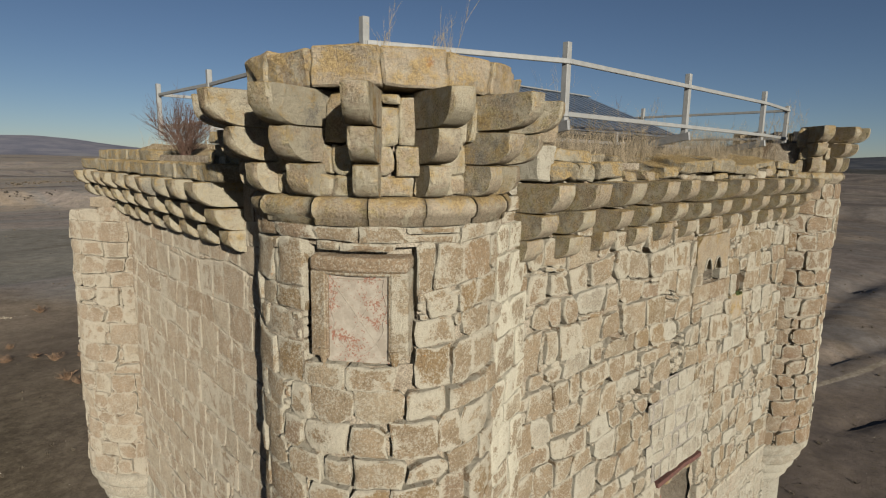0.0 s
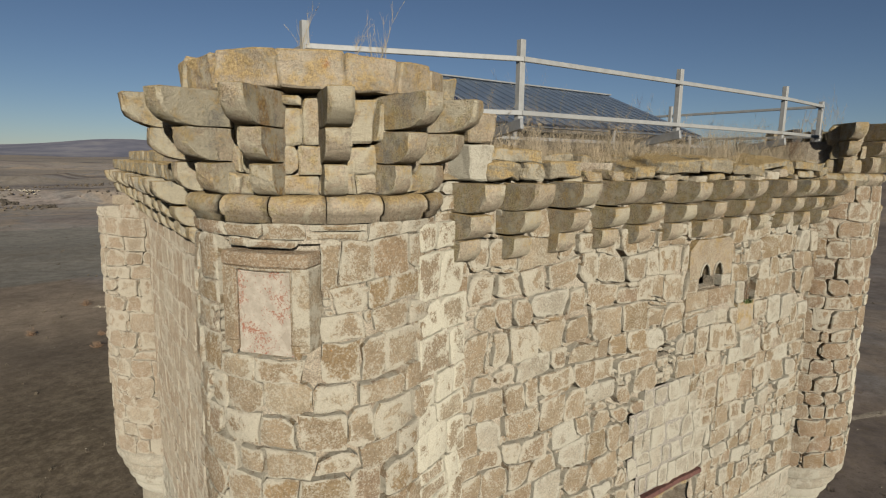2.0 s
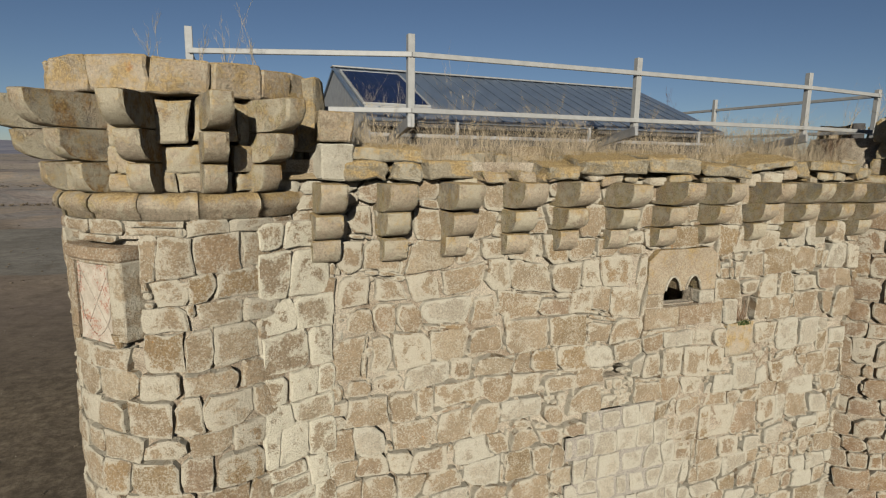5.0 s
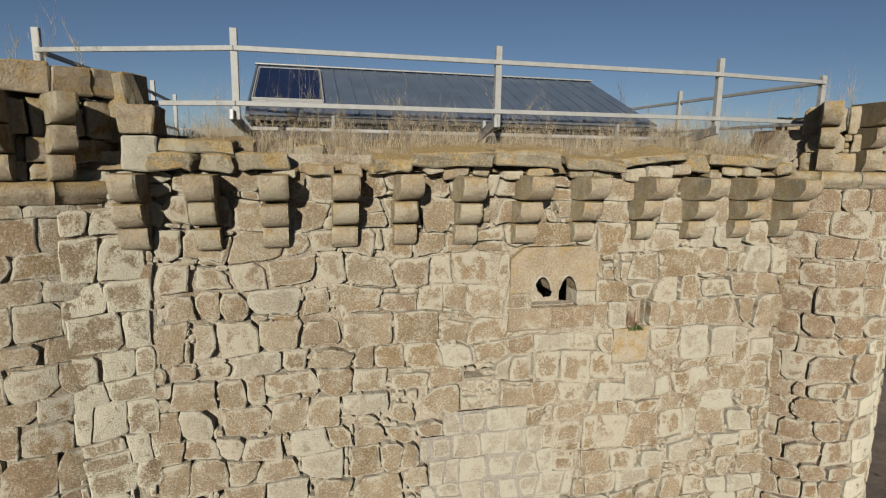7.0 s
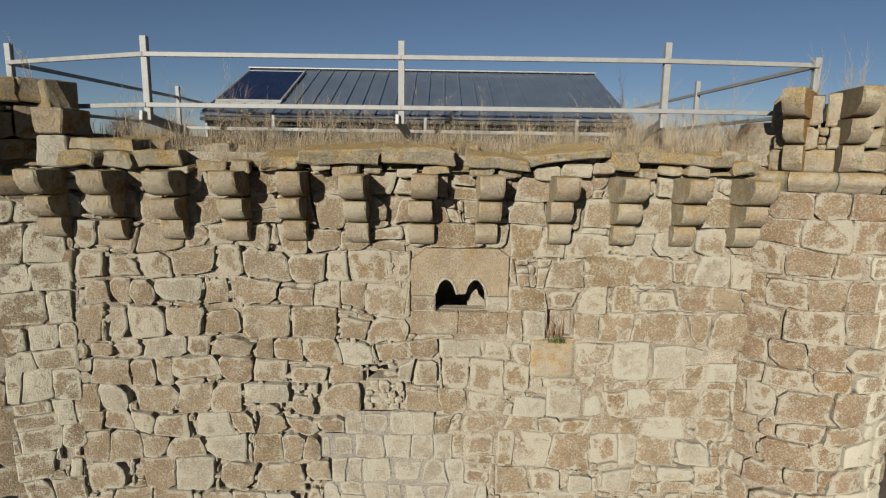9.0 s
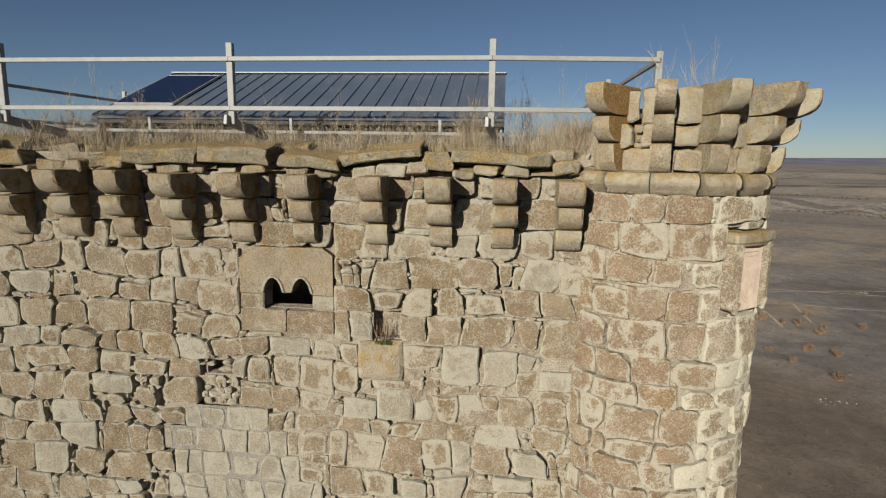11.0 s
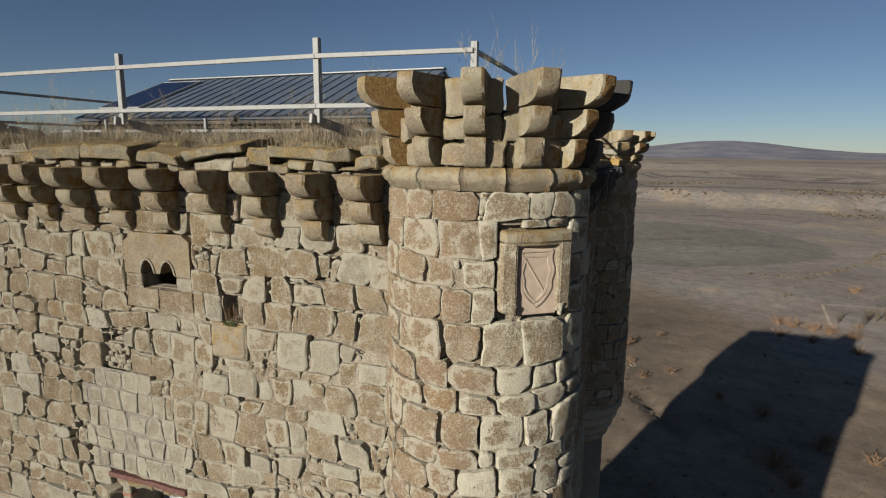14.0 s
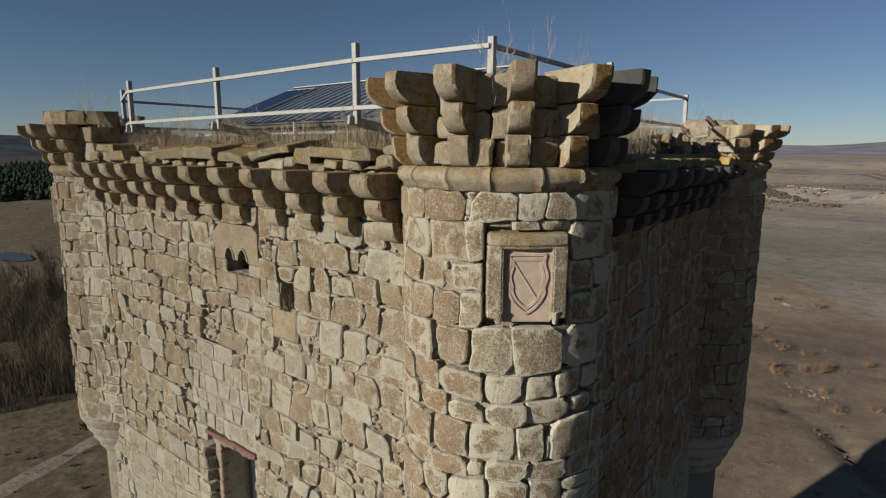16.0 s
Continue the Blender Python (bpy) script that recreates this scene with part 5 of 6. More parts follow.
def solar_panel():
    """Two photovoltaic modules side by side, pitched with the roof."""
    slope = math.atan2(RIDGE[1] - EAVE[1], RIDGE[0] - EAVE[0])
    t = thing("solar_panel", "dark blue photovoltaic panel with a pale aluminium frame on the roof", "solar panel", (6.02, 6.72, 20.87))
    t.rotation_euler = (slope, 0, 0)
    L, w = 1.92, 1.12
    bm = bmesh.new()
    for a, b in (((0, 0, 0), (w, 0, 0)), ((0, L, 0), (w, L, 0)), ((0, 0, 0), (0, L, 0)), ((w, 0, 0), (w, L, 0))):
        bar(bm, a, b, 0.022, 0.045, 0.004)
    bar(bm, (0, -0.05, -0.05), (w, -0.05, -0.05), 0.05, 0.09, 0.004)
    part("panel_frame", bm, white_mat, t)
    for i in range(6):
        for j in range(10):
            bm = bmesh.new()
            cw, cl = (w - 0.06) / 6, (L - 0.06) / 10
            box(bm, (0.03 + i * cw + 0.003, 0.03 + j * cl + 0.003, 0.0), (0.03 + (i + 1) * cw - 0.003, 0.03 + (j + 1) * cl - 0.003, 0.018))
            part("cell", bm, cell_mat, t)
    bm = bmesh.new()
    box(bm, (0.02, 0.02, -0.01), (w - 0.02, L - 0.02, 0.012))
    part("backing_sheet", bm, rail_dark_mat, t)


solar_panel()


# ---------------------------------------------------------------- plants on the tower
def blades(rng, spots, tall, width, lean=0.5, power=1.0):
    """Thin bent blades: three crossings each, joined into one mesh."""
    vs, fs = [], []
    for x, y, z in spots:
        h = tall * (0.35 + 1.0 * rng.random() ** power)
        a = rng.uniform(0, math.tau)
        l = h * lean * rng.uniform(0.1, 1.0)
        w = width * rng.uniform(0.6, 1.3)
        b = rng.uniform(0, math.tau)
        k = len(vs)
        for f, s in ((0, 1.0), (0.5, 0.8)):
            cx, cy, cz = x + l * f * f * math.cos(a), y + l * f * f * math.sin(a), z + h * f
            vs += [(cx - w * s * math.cos(b), cy - w * s * math.sin(b), cz), (cx + w * s * math.cos(b), cy + w * s * math.sin(b), cz)]
        vs.append((x + l * math.cos(a), y + l * math.sin(a), z + h * (1 - 0.15 * lean)))
        fs += [(k, k + 1, k + 3, k + 2), (k + 2, k + 3, k + 4)]
    return mesh_of("blades", vs, fs)


rng = random.Random(91)
spots, thatch = [[], [], []], []
for _ in range(290):
    x, y = rng.uniform(5.3, 14.5), 4.32 + abs(rng.gauss(0, 0.7))
    if y > 5.9 or noise.noise(Vector((x * 0.9, y * 0.9, 6.1))) < -0.22:
        continue
    size, count, kind = rng.uniform(0.05, 0.20), rng.randint(14, 75), rng.choice((0, 0, 1, 1, 2))
    for _b in range(count):
        px, py = x + rng.gauss(0, size), max(4.2, y + rng.gauss(0, size))
        spots[kind].append((px, py, 19.80 + 0.36 * min(1, (py - 4.05) / 0.9)))
for _ in range(5500):
    x, y = rng.uniform(5.2, 14.6), 4.25 + abs(rng.gauss(0, 0.7))
    if noise.noise(Vector((x * 1.7, y * 2.3, 3.3))) > 0.0 and y < 6.1:
        thatch.append((x, y, 19.80 + 0.36 * min(1, (y - 4.05) / 0.9)))
for kind, tall in enumerate((0.26, 0.44, 0.66)):
    tagged(part("dry_grass", blades(rng, spots[kind], tall, 0.0019, 0.9, 1.5), straw_mat), "straw-coloured dry grass in clumps on the tower top", "grass", kind="stuff")
tagged(part("grass_thatch", blades(rng, thatch, 0.10, 0.0035, 2.2), thatch_mat), "short matted brown dead grass on the tower top", "grass", kind="stuff")
spots = []
for _ in range(1500):
    x, y = rng.uniform(13.6, 15.6), rng.uniform(7, 13.2)
    spots.append((x, y, 19.82 + 0.32 * max(0, min(1, (15.75 - x) / 0.6))))
for _ in range(900):
    spots.append((rng.uniform(3.2, 5.5), rng.uniform(6, 12.5), 20.1))
clumps = []
for _ in range(90):
    x, y = rng.uniform(13.7, 15.5), rng.uniform(6.2, 12.0)
    clumps += [(x + rng.gauss(0, 0.14), y + rng.gauss(0, 0.14), 19.80 + 0.32 * max(0, min(1, (15.75 - x) / 0.6))) for _b in range(rng.randint(20, 60))]
for _ in range(160):
    a, r = rng.uniform(0, math.tau), 0.9 * rng.random() ** 0.5
    clumps.append((15.5 + r * math.cos(a), 13.2 + r * math.sin(a), 20.45 - 0.42 * max(0, r - 0.5)))
tagged(part("dry_grass", blades(rng, clumps, 0.82, 0.0022, 0.6, 1.6), straw_mat), "tall pale dry grass along the east side of the terrace", "grass", kind="stuff")
tagged(part("dry_grass", blades(rng, spots, 0.50, 0.0032, 0.7, 1.4), straw_mat), "dry grass along the far edges of the terrace", "grass", kind="stuff")


def stem_mesh(rng, height, branches, spread, thick, depth=1):
    """A branching dry plant: three-sided tapering stems."""
    vs, fs = [], []

    def stem(p, way, length, r, level):
        steps = 4
        k = len(vs)
        pts = []
        for i in range(steps + 1):
            pts.append(p.copy())
            for j in range(3):
                a = j * math.tau / 3
                side = Vector((math.cos(a), math.sin(a), 0))
                vs.append(p + side * r * (1 - 0.8 * i / steps))
            p = p + way * length / steps
            way = (way + Vector((rng.uniform(-1, 1), rng.uniform(-1, 1), rng.uniform(-0.4, 0.7))) * 0.16).normalized()
        for i in range(steps):
            for j in range(3):
                a, b = k + i * 3 + j, k + i * 3 + (j + 1) % 3
                fs.append((a, b, b + 3, a + 3))
        if level > 0:
            for _ in range(branches):
                q = pts[rng.randint(1, steps)]
                w = (way + Vector((rng.uniform(-1, 1), rng.uniform(-1, 1), rng.uniform(-0.2, 0.8))) * spread).normalized()
                stem(q, w, length * rng.uniform(0.35, 0.65), r * 0.6, level - 1)
    stem(Vector((0, 0, 0)), Vector((rng.uniform(-0.2, 0.2), rng.uniform(-0.2, 0.2), 1)).normalized(), height, thick, depth)
    return vs, fs


def plant(name, label, category, at, mat, rng, stems, height, branches, spread, thick, depth, fan=0.5, group=""):
    vs, fs = [], []
    for _ in range(stems):
        a, b = stem_mesh(rng, height * rng.uniform(0.6, 1.1), branches, spread, thick, depth)
        tilt = Matrix.Rotation(rng.uniform(-fan, fan), 3, "X") @ Matrix.Rotation(rng.uniform(-fan, fan), 3, "Y")
        off = Vector((rng.uniform(-0.1, 0.1), rng.uniform(-0.1, 0.1), 0)) * min(1, height)
        k = len(vs)
        vs += [tilt @ p + off for p in a]
        fs += [tuple(i + k for i in q) for q in b]
    t = thing(name, label, category, at, group)
    part("branching_stem", mesh_of("stem", vs, fs), mat, t)
    return t


rng = random.Random(12)
for x, y, z, h in ((3.3, 4.5, 20.85, 0.55), (3.7, 4.35, 20.85, 0.42), (4.0, 4.4, 20.85, 0.6), (4.3, 4.7, 20.85, 0.45), (15.0, 4.6, 20.6, 0.75), (15.3, 4.4, 20.6, 0.7), (15.6, 4.7, 20.6, 0.65), (15.9, 5.2, 20.6, 0.6), (14.7, 4.9, 20.6, 0.7)):
    plant("dry_weed", "tall pale dry weed stalks on the turret crown", "weed", (x, y, z), stalk_mat, rng, 3, h * 0.85, 4, 0.5, 0.004, 2, 0.18, "dry weeds")
for k in range(60):
    x, y = rng.uniform(5.6, 14.4), rng.uniform(4.4, 6.0)
    plant("dry_weed", "branched dry weed standing in the grass", "weed", (x, y, 20.1), stalk_mat, rng, 2, rng.uniform(0.35, 0.8), 5, 0.8, 0.0036, 2, 0.25, "dry weeds")
plant("bare_shrub", "leafless reddish shrub growing on the wall head", "shrub", (3.0, 9.4, 20.0), shrub_mat, rng, 44, 0.60, 7, 0.75, 0.0065, 2, 0.62)
plant("bare_shrub", "leafless brown shrub behind the metal roof", "shrub", (13.5, 8.2, 20.1), twig_mat, rng, 8, 1.0, 5, 0.6, 0.008, 2, 0.35)
plant("bare_shrub", "small dry shrub beside the turret", "shrub", (14.05, 4.75, 20.1), brush_mat, rng, 14, 0.4, 5, 0.8, 0.004, 2, 0.5)
green = thing("wall_plant", "small green plant rooted in a hole of the wall", "plant", (11.52, Y0 - 0.05, 17.5))
part("leaves", blades(rng, [(rng.uniform(-0.13, 0.13), rng.uniform(-0.02, 0.06), 0) for _ in range(70)], 0.09, 0.008, 1.4), leaf_mat, green)
dry = thing("wall_plant", "dry roots hanging in a hole of the wall", "plant", (11.5, Y0 + 0.02, 17.9))
part("root_tuft", blades(rng, [(rng.uniform(-0.1, 0.1), rng.uniform(-0.02, 0.06), -0.35) for _ in range(40)], 0.3, 0.004, 0.6), brush_mat, dry)


# ---------------------------------------------------------------- the land
def hill_rise(az):
    """How far the far ridge stands above eye level, as a slope, by compass direction in degrees (0 = +y, 90 = +x)."""
    a = (az + 180) % 360 - 180
    rise = 0.006 + 0.017 * math.exp(-((a - 6) / 7) ** 2) + 0.009 * math.exp(-((a + 18) / 14) ** 2) + 0.013 * math.exp(-((a - 88) / 12) ** 2)
    rise += 0.021 * math.exp(-((a + 95) / 30) ** 2) + 0.004 * math.exp(-((a - 34) / 9) ** 2)
    return rise + 0.0012 * noise.noise(Vector((a * 0.09, 0.3, 0))) + 0.0006 * noise.noise(Vector((a * 0.5, 2.3, 0)))


# shallow gullies: from, to, width, depth
DITCHES = (((22, 55), (18, 63), 0.9, 1.3), ((18, 63), (13, 68), 0.8, 0.9), ((44, 80), (52, 75), 0.9, 0.8), ((60, 130), (66, 130), 1.6, 1.3), ((73, 135), (81, 140), 1.8, 1.6),
           ((120, 30), (160, 31), 3.0, 1.1), ((160, 31), (230, 26), 3.0, 1.2), ((96, 21), (125, 12), 1.4, 1.2), ((9, 153), (24, 154), 1.2, 0.7), ((72, 14), (80, 11), 0.9, 0.7))


def land_z(x, y):
    dx, dy = x - 9, y - 8
    r = math.hypot(dx, dy)
    az = math.degrees(math.atan2(dx, dy))
    z = GROUND + 0.7 * fbm(x * 0.02, y * 0.02) * min(1, r / 40)
    z += 0.9 * (0.35 - abs(noise.noise(Vector((x * 0.018, y * 0.026, 9))))) * min(1, max(0, r - 40) / 40)
    z += 3.0 * noise.noise(Vector((x * 0.006, y * 0.006, 5))) * min(1, max(0, r - 120) / 300)
    for (ax, ay), (bx, by), wide, deep in DITCHES:
        ex, ey = bx - ax, by - ay
        f = min(1, max(0, ((x - ax) * ex + (y - ay) * ey) / (ex * ex + ey * ey)))
        gap = math.hypot(x - ax - f * ex, y - ay - f * ey) / wide
        if gap < 3:
            z -= deep * math.exp(-gap * gap) * (0.7 + 0.6 * noise.noise(Vector((x * 0.3, y * 0.3, 2))))
    if az > -45:
        for reach, rise in ((375, 6.0), (560, 4.0), (820, 6.0)):
            f = (r - reach * (1 + 0.22 * noise.noise(Vector((az * 0.05, reach, 0))) + 0.05 * noise.noise(Vector((az * 0.3, reach, 0))))) / (0.05 * reach)
            f = min(1, max(0, f + 0.5))
            z += rise * f * f * (3 - 2 * f) * min(1, (az + 45) / 15)
    if r > 500:
        z += 4 * min(1, (r - 500) / 1500) * (1 + 0.8 * noise.noise(Vector((x * 0.0016, y * 0.0022, 1))))
    if r > 2300:
        f = min(1, (r - 2300) / 1300)
        f = f * f * (3 - 2 * f)
        z = z * (1 - f) + (20 + 3600 * hill_rise(az)) * f
    return z


RING0, RING_STEP, SEGMENTS = 6.0, 1.032, 460


def land_at(x, y):
    """Height of the ground sheet between its rings."""
    dx, dy = x - 9, y - 8
    k = max(0.0, math.log(max(RING0, math.hypot(dx, dy)) / RING0) / math.log(RING_STEP))
    a = (math.atan2(dx, dy) / math.tau * SEGMENTS) % SEGMENTS
    k0, a0 = int(k), int(a)

    def corner(i, j):
        r, t = RING0 * RING_STEP ** i, j * math.tau / SEGMENTS
        return land_z(9 + r * math.sin(t), 8 + r * math.cos(t))
    f, g = k - k0, a - a0
    return (corner(k0, a0) * (1 - g) + corner(k0, a0 + 1) * g) * (1 - f) + (corner(k0 + 1, a0) * (1 - g) + corner(k0 + 1, a0 + 1) * g) * f


def land():
    rings, r = [], RING0
    while r < 4400:
        rings.append(r)
        r *= RING_STEP
    seg = SEGMENTS
    vs, fs = [(9, 8, GROUND)], []
    for r in rings:
        for i in range(seg):
            a = i * math.tau / seg
            x, y = 9 + r * math.sin(a), 8 + r * math.cos(a)
            vs.append((x, y, land_z(x, y)))
    for i in range(seg):
        fs.append((0, 1 + (i + 1) % seg, 1 + i))
    for k in range(len(rings) - 1):
        for i in range(seg):
            a, b = 1 + k * seg + i, 1 + k * seg + (i + 1) % seg
            fs.append((a, b, b + seg, a + seg))
    data = mesh_of("ground", vs, fs)
    data.flip_normals()
    data.materials.append(earth_mat)
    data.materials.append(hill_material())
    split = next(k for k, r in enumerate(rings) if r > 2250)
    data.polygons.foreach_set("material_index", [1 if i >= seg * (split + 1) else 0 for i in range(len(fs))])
    return tagged(part("ground", data, None), "dry brown earth plain running out to low far hills", "ground", kind="structure")


def hill_material():
    n = Nodes("haze_tinted_hills")
    # Bluish grey base colour stands in for haze over the far hills.
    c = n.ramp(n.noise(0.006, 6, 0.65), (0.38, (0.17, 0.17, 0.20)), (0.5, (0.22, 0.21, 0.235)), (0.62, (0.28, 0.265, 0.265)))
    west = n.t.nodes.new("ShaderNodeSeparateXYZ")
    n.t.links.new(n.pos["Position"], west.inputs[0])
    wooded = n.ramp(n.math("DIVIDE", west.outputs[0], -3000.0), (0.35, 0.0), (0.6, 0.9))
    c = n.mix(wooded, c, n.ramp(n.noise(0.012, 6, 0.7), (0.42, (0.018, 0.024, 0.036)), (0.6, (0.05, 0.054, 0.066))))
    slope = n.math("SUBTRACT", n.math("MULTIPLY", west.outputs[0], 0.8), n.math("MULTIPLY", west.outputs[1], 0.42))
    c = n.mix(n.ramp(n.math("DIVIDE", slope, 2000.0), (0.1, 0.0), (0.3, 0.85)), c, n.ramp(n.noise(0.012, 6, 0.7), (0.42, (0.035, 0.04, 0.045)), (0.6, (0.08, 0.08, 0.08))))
    return n.done(c, 0.97, n.noise(0.02, 5, 0.7), 0.6, 8, spec=0.05, matte=0.0)


land()


def strip(name, label, points, width, mat):
    """A track laid on the land along a few points."""
    vs, fs = [], []
    fine = []
    for a, b in zip(points, points[1:]):
        n = max(2, int(math.hypot(b[0] - a[0], b[1] - a[1]) / 0.8))
        fine += [(a[0] + (b[0] - a[0]) * i / n, a[1] + (b[1] - a[1]) * i / n) for i in range(n)]
    for i, (x, y) in enumerate(fine):
        px, py = fine[max(0, i - 1)]
        qx, qy = fine[min(len(fine) - 1, i + 1)]
        d = Vector((qx - px, qy - py, 0)).normalized()
        s = Vector((-d.y, d.x, 0)) * width * (0.5 + 0.16 * noise.noise(Vector((x * 0.2, y * 0.2, 1))) + 0.2 * noise.noise(Vector((x * 0.9, y * 0.9, 1))))
        for f in (-1.0, -0.5, 0.0, 0.5, 1.0):
            p = Vector((x, y, 0)) + s * f
            vs.append((p.x, p.y, land_at(p.x, p.y) + (0.012 if abs(f) < 1 else -0.03)))
    for i in range(len(fine) - 1):
        for k in range(4):
            a = 5 * i + k
            fs.append((a, a + 1, a + 6, a + 5))
    return tagged(part(name, mesh_of(name, vs, fs), mat), label, "track", kind="structure")


strip("road", "pale dirt road on the slope", ((-29, -14), (-33.5, 2), (-36, 9.5), (-37.4, 13.2), (-38.8, 17), (-42, 26), (-54, 44)), 3.0, road_mat)
strip("road", "pale track across the plain", ((60, 26), (75, 22), (91, 17), (120, 11), (170, 2)), 1.6, path_mat)
strip("path", "thin pale footpath over the fields", ((62, 96), (66, 128), (100, 122), (150, 110)), 0.7, path_mat)

strip("path", "pale stony field edge across the valley", ((47, 106), (49, 120), (61, 122), (89, 127), (130, 131)), 0.7, path_mat)
strip("path", "pale footpath between the fields", ((56, 102), (61, 119)), 0.5, path_mat)
strip("path", "pale footpath between the fields", ((64, 112), (72, 113), (80, 111), (100, 108)), 0.6, path_mat)
strip("path", "pale footpath between the fields", ((72, 113), (68, 98)), 0.6, path_mat)



def pond():
    """Still water in the low meadow to the west."""
    vs, fs = [(-158, 44, land_z(-158, 44) + 0.25)], []
    for i in range(40):
        a = i * math.tau / 40
        r = 1 + 0.3 * noise.noise(Vector((2 * math.cos(a), 2 * math.sin(a), 7)))
        vs.append((-158 + 9 * r * math.cos(a), 44 + 3.5 * r * math.sin(a), vs[0][2]))
        fs.append((0, 1 + i, 1 + (i + 1) % 40))
    return tagged(part("water", mesh_of("water", vs, fs), plain_material("still_water", (0.05, 0.06, 0.07), 0.45, 0.0, 0.1, 0.5, 0.02, 0.35)), "small still pond in the low meadow", "water", kind="structure")


pond()
rng = random.Random(4)
BUSHES = ((13.2, 87, 1.1), (8.2, 91, 1.0), (17.7, 69, 1.0), (16, 74, 0.9), (21, 72, 1.1), (15.9, 83, 1.1), (20, 88, 0.9), (26, 66, 1.2), (30, 63, 1.4), (34, 57, 1.3),
          (-8, 60, 1), (5, 120, 1.2), (-3, 105, 1.1), (38, 98, 1.5), (42, 96, 1.5), (47, 92, 1.5), (53, 88, 1.4), (60, 84, 1.3), (66, 92, 1.2), (58, 134, 2.0), (95, 118, 2.2), (102, 110, 2.2),
          (39, 105, 1.9), (41, 104, 2.0), (43.5, 102.5, 1.8), (45.5, 101, 2.1), (48.5, 99.5, 1.7), (54, 100, 1.2), (57, 101.5, 1.8), (60, 99.5, 1.7), (63, 98, 1.0), (65, 97, 1.6), (68, 95, 1.0),
          (54, 83, 1.0), (55, 78, 1.1), (61, 85, 1.0), (63, 82, 1.4), (58, 72, 1.5), (38, 56, 1.2), (29, 52, 2.2), (30, 49, 1.8), (35, 59, 1.2), (51, 106, 1.0), (49, 86, 1.2), (70, 104, 1.3), (75, 96, 1.2), (10, 88, 1.3), (15, 81, 1.5), (11, 77, 1.2), (13.5, 80.5, 1.2), (5, 92, 1.1), (6, 99, 0.9), (10, 79, 1.4), (12, 119, 1.4))
first = {}
for k, (x, y, s) in enumerate(BUSHES):
    key = k % 3
    if key not in first:
        first[key] = plant("dry_bush", "low dry brown bush on the bare ground", "bush", (x, y, land_z(x, y) - 0.05), brush_mat, rng, 34, 0.85, 6, 0.9, 0.022, 1, 0.95, "dry bushes")
        first[key].scale = (s, s, s)
        continue
    c = copy_thing(first[key], Matrix.Translation((x, y, land_z(x, y) - 0.05)) @ Matrix.Rotation(k * 1.7, 4, "Z"))
    c.scale = (s, s, s)


def scatter_rocks():
    vs, fs = [], []
    r2 = random.Random(15)
    heaps = ((53, 65, 1.6), (16, 73, 1.3), (14.5, 74.5, 1.0), (7, 118, 1.5), (92, 125, 2.0))
    for i in range(1100):
        a, d = r2.uniform(-1.0, 1.7), 45 + 90 * r2.random() ** 1.5
        x, y = 9 + d * math.sin(a), 8 + d * math.cos(a)
        s = 0.03 + 0.10 * r2.random() ** 3
        if i < 170:
            hx, hy, hs = heaps[i % 5]
            x, y, s = r2.gauss(hx, hs * 0.7), r2.gauss(hy, hs * 0.35), r2.uniform(0.05, 0.17)
        if i >= 1000:
            f = r2.random()
            x, y, s = -34 + 30 * f + r2.gauss(0, 2), 446 - 52 * f + r2.gauss(0, 5), 0.25 + 0.75 * r2.random() ** 2
        k, z = len(vs), land_z(x, y)
        for i in range(5):
            b = i * math.tau / 5
            vs.append((x + s * math.cos(b) * r2.uniform(0.7, 1.3), y + s * math.sin(b) * r2.uniform(0.7, 1.3), z - 0.05))
        vs.append((x, y, z + s * r2.uniform(0.4, 0.9)))
        fs += [(k + i, k + (i + 1) % 5, k + 5) for i in range(5)]
    tagged(part("scattered_rocks", mesh_of("rocks", vs, fs, [0.5] * len(vs), True), flush_mat), "pale stones scattered over the bare earth", "stones", kind="stuff")


scatter_rocks()


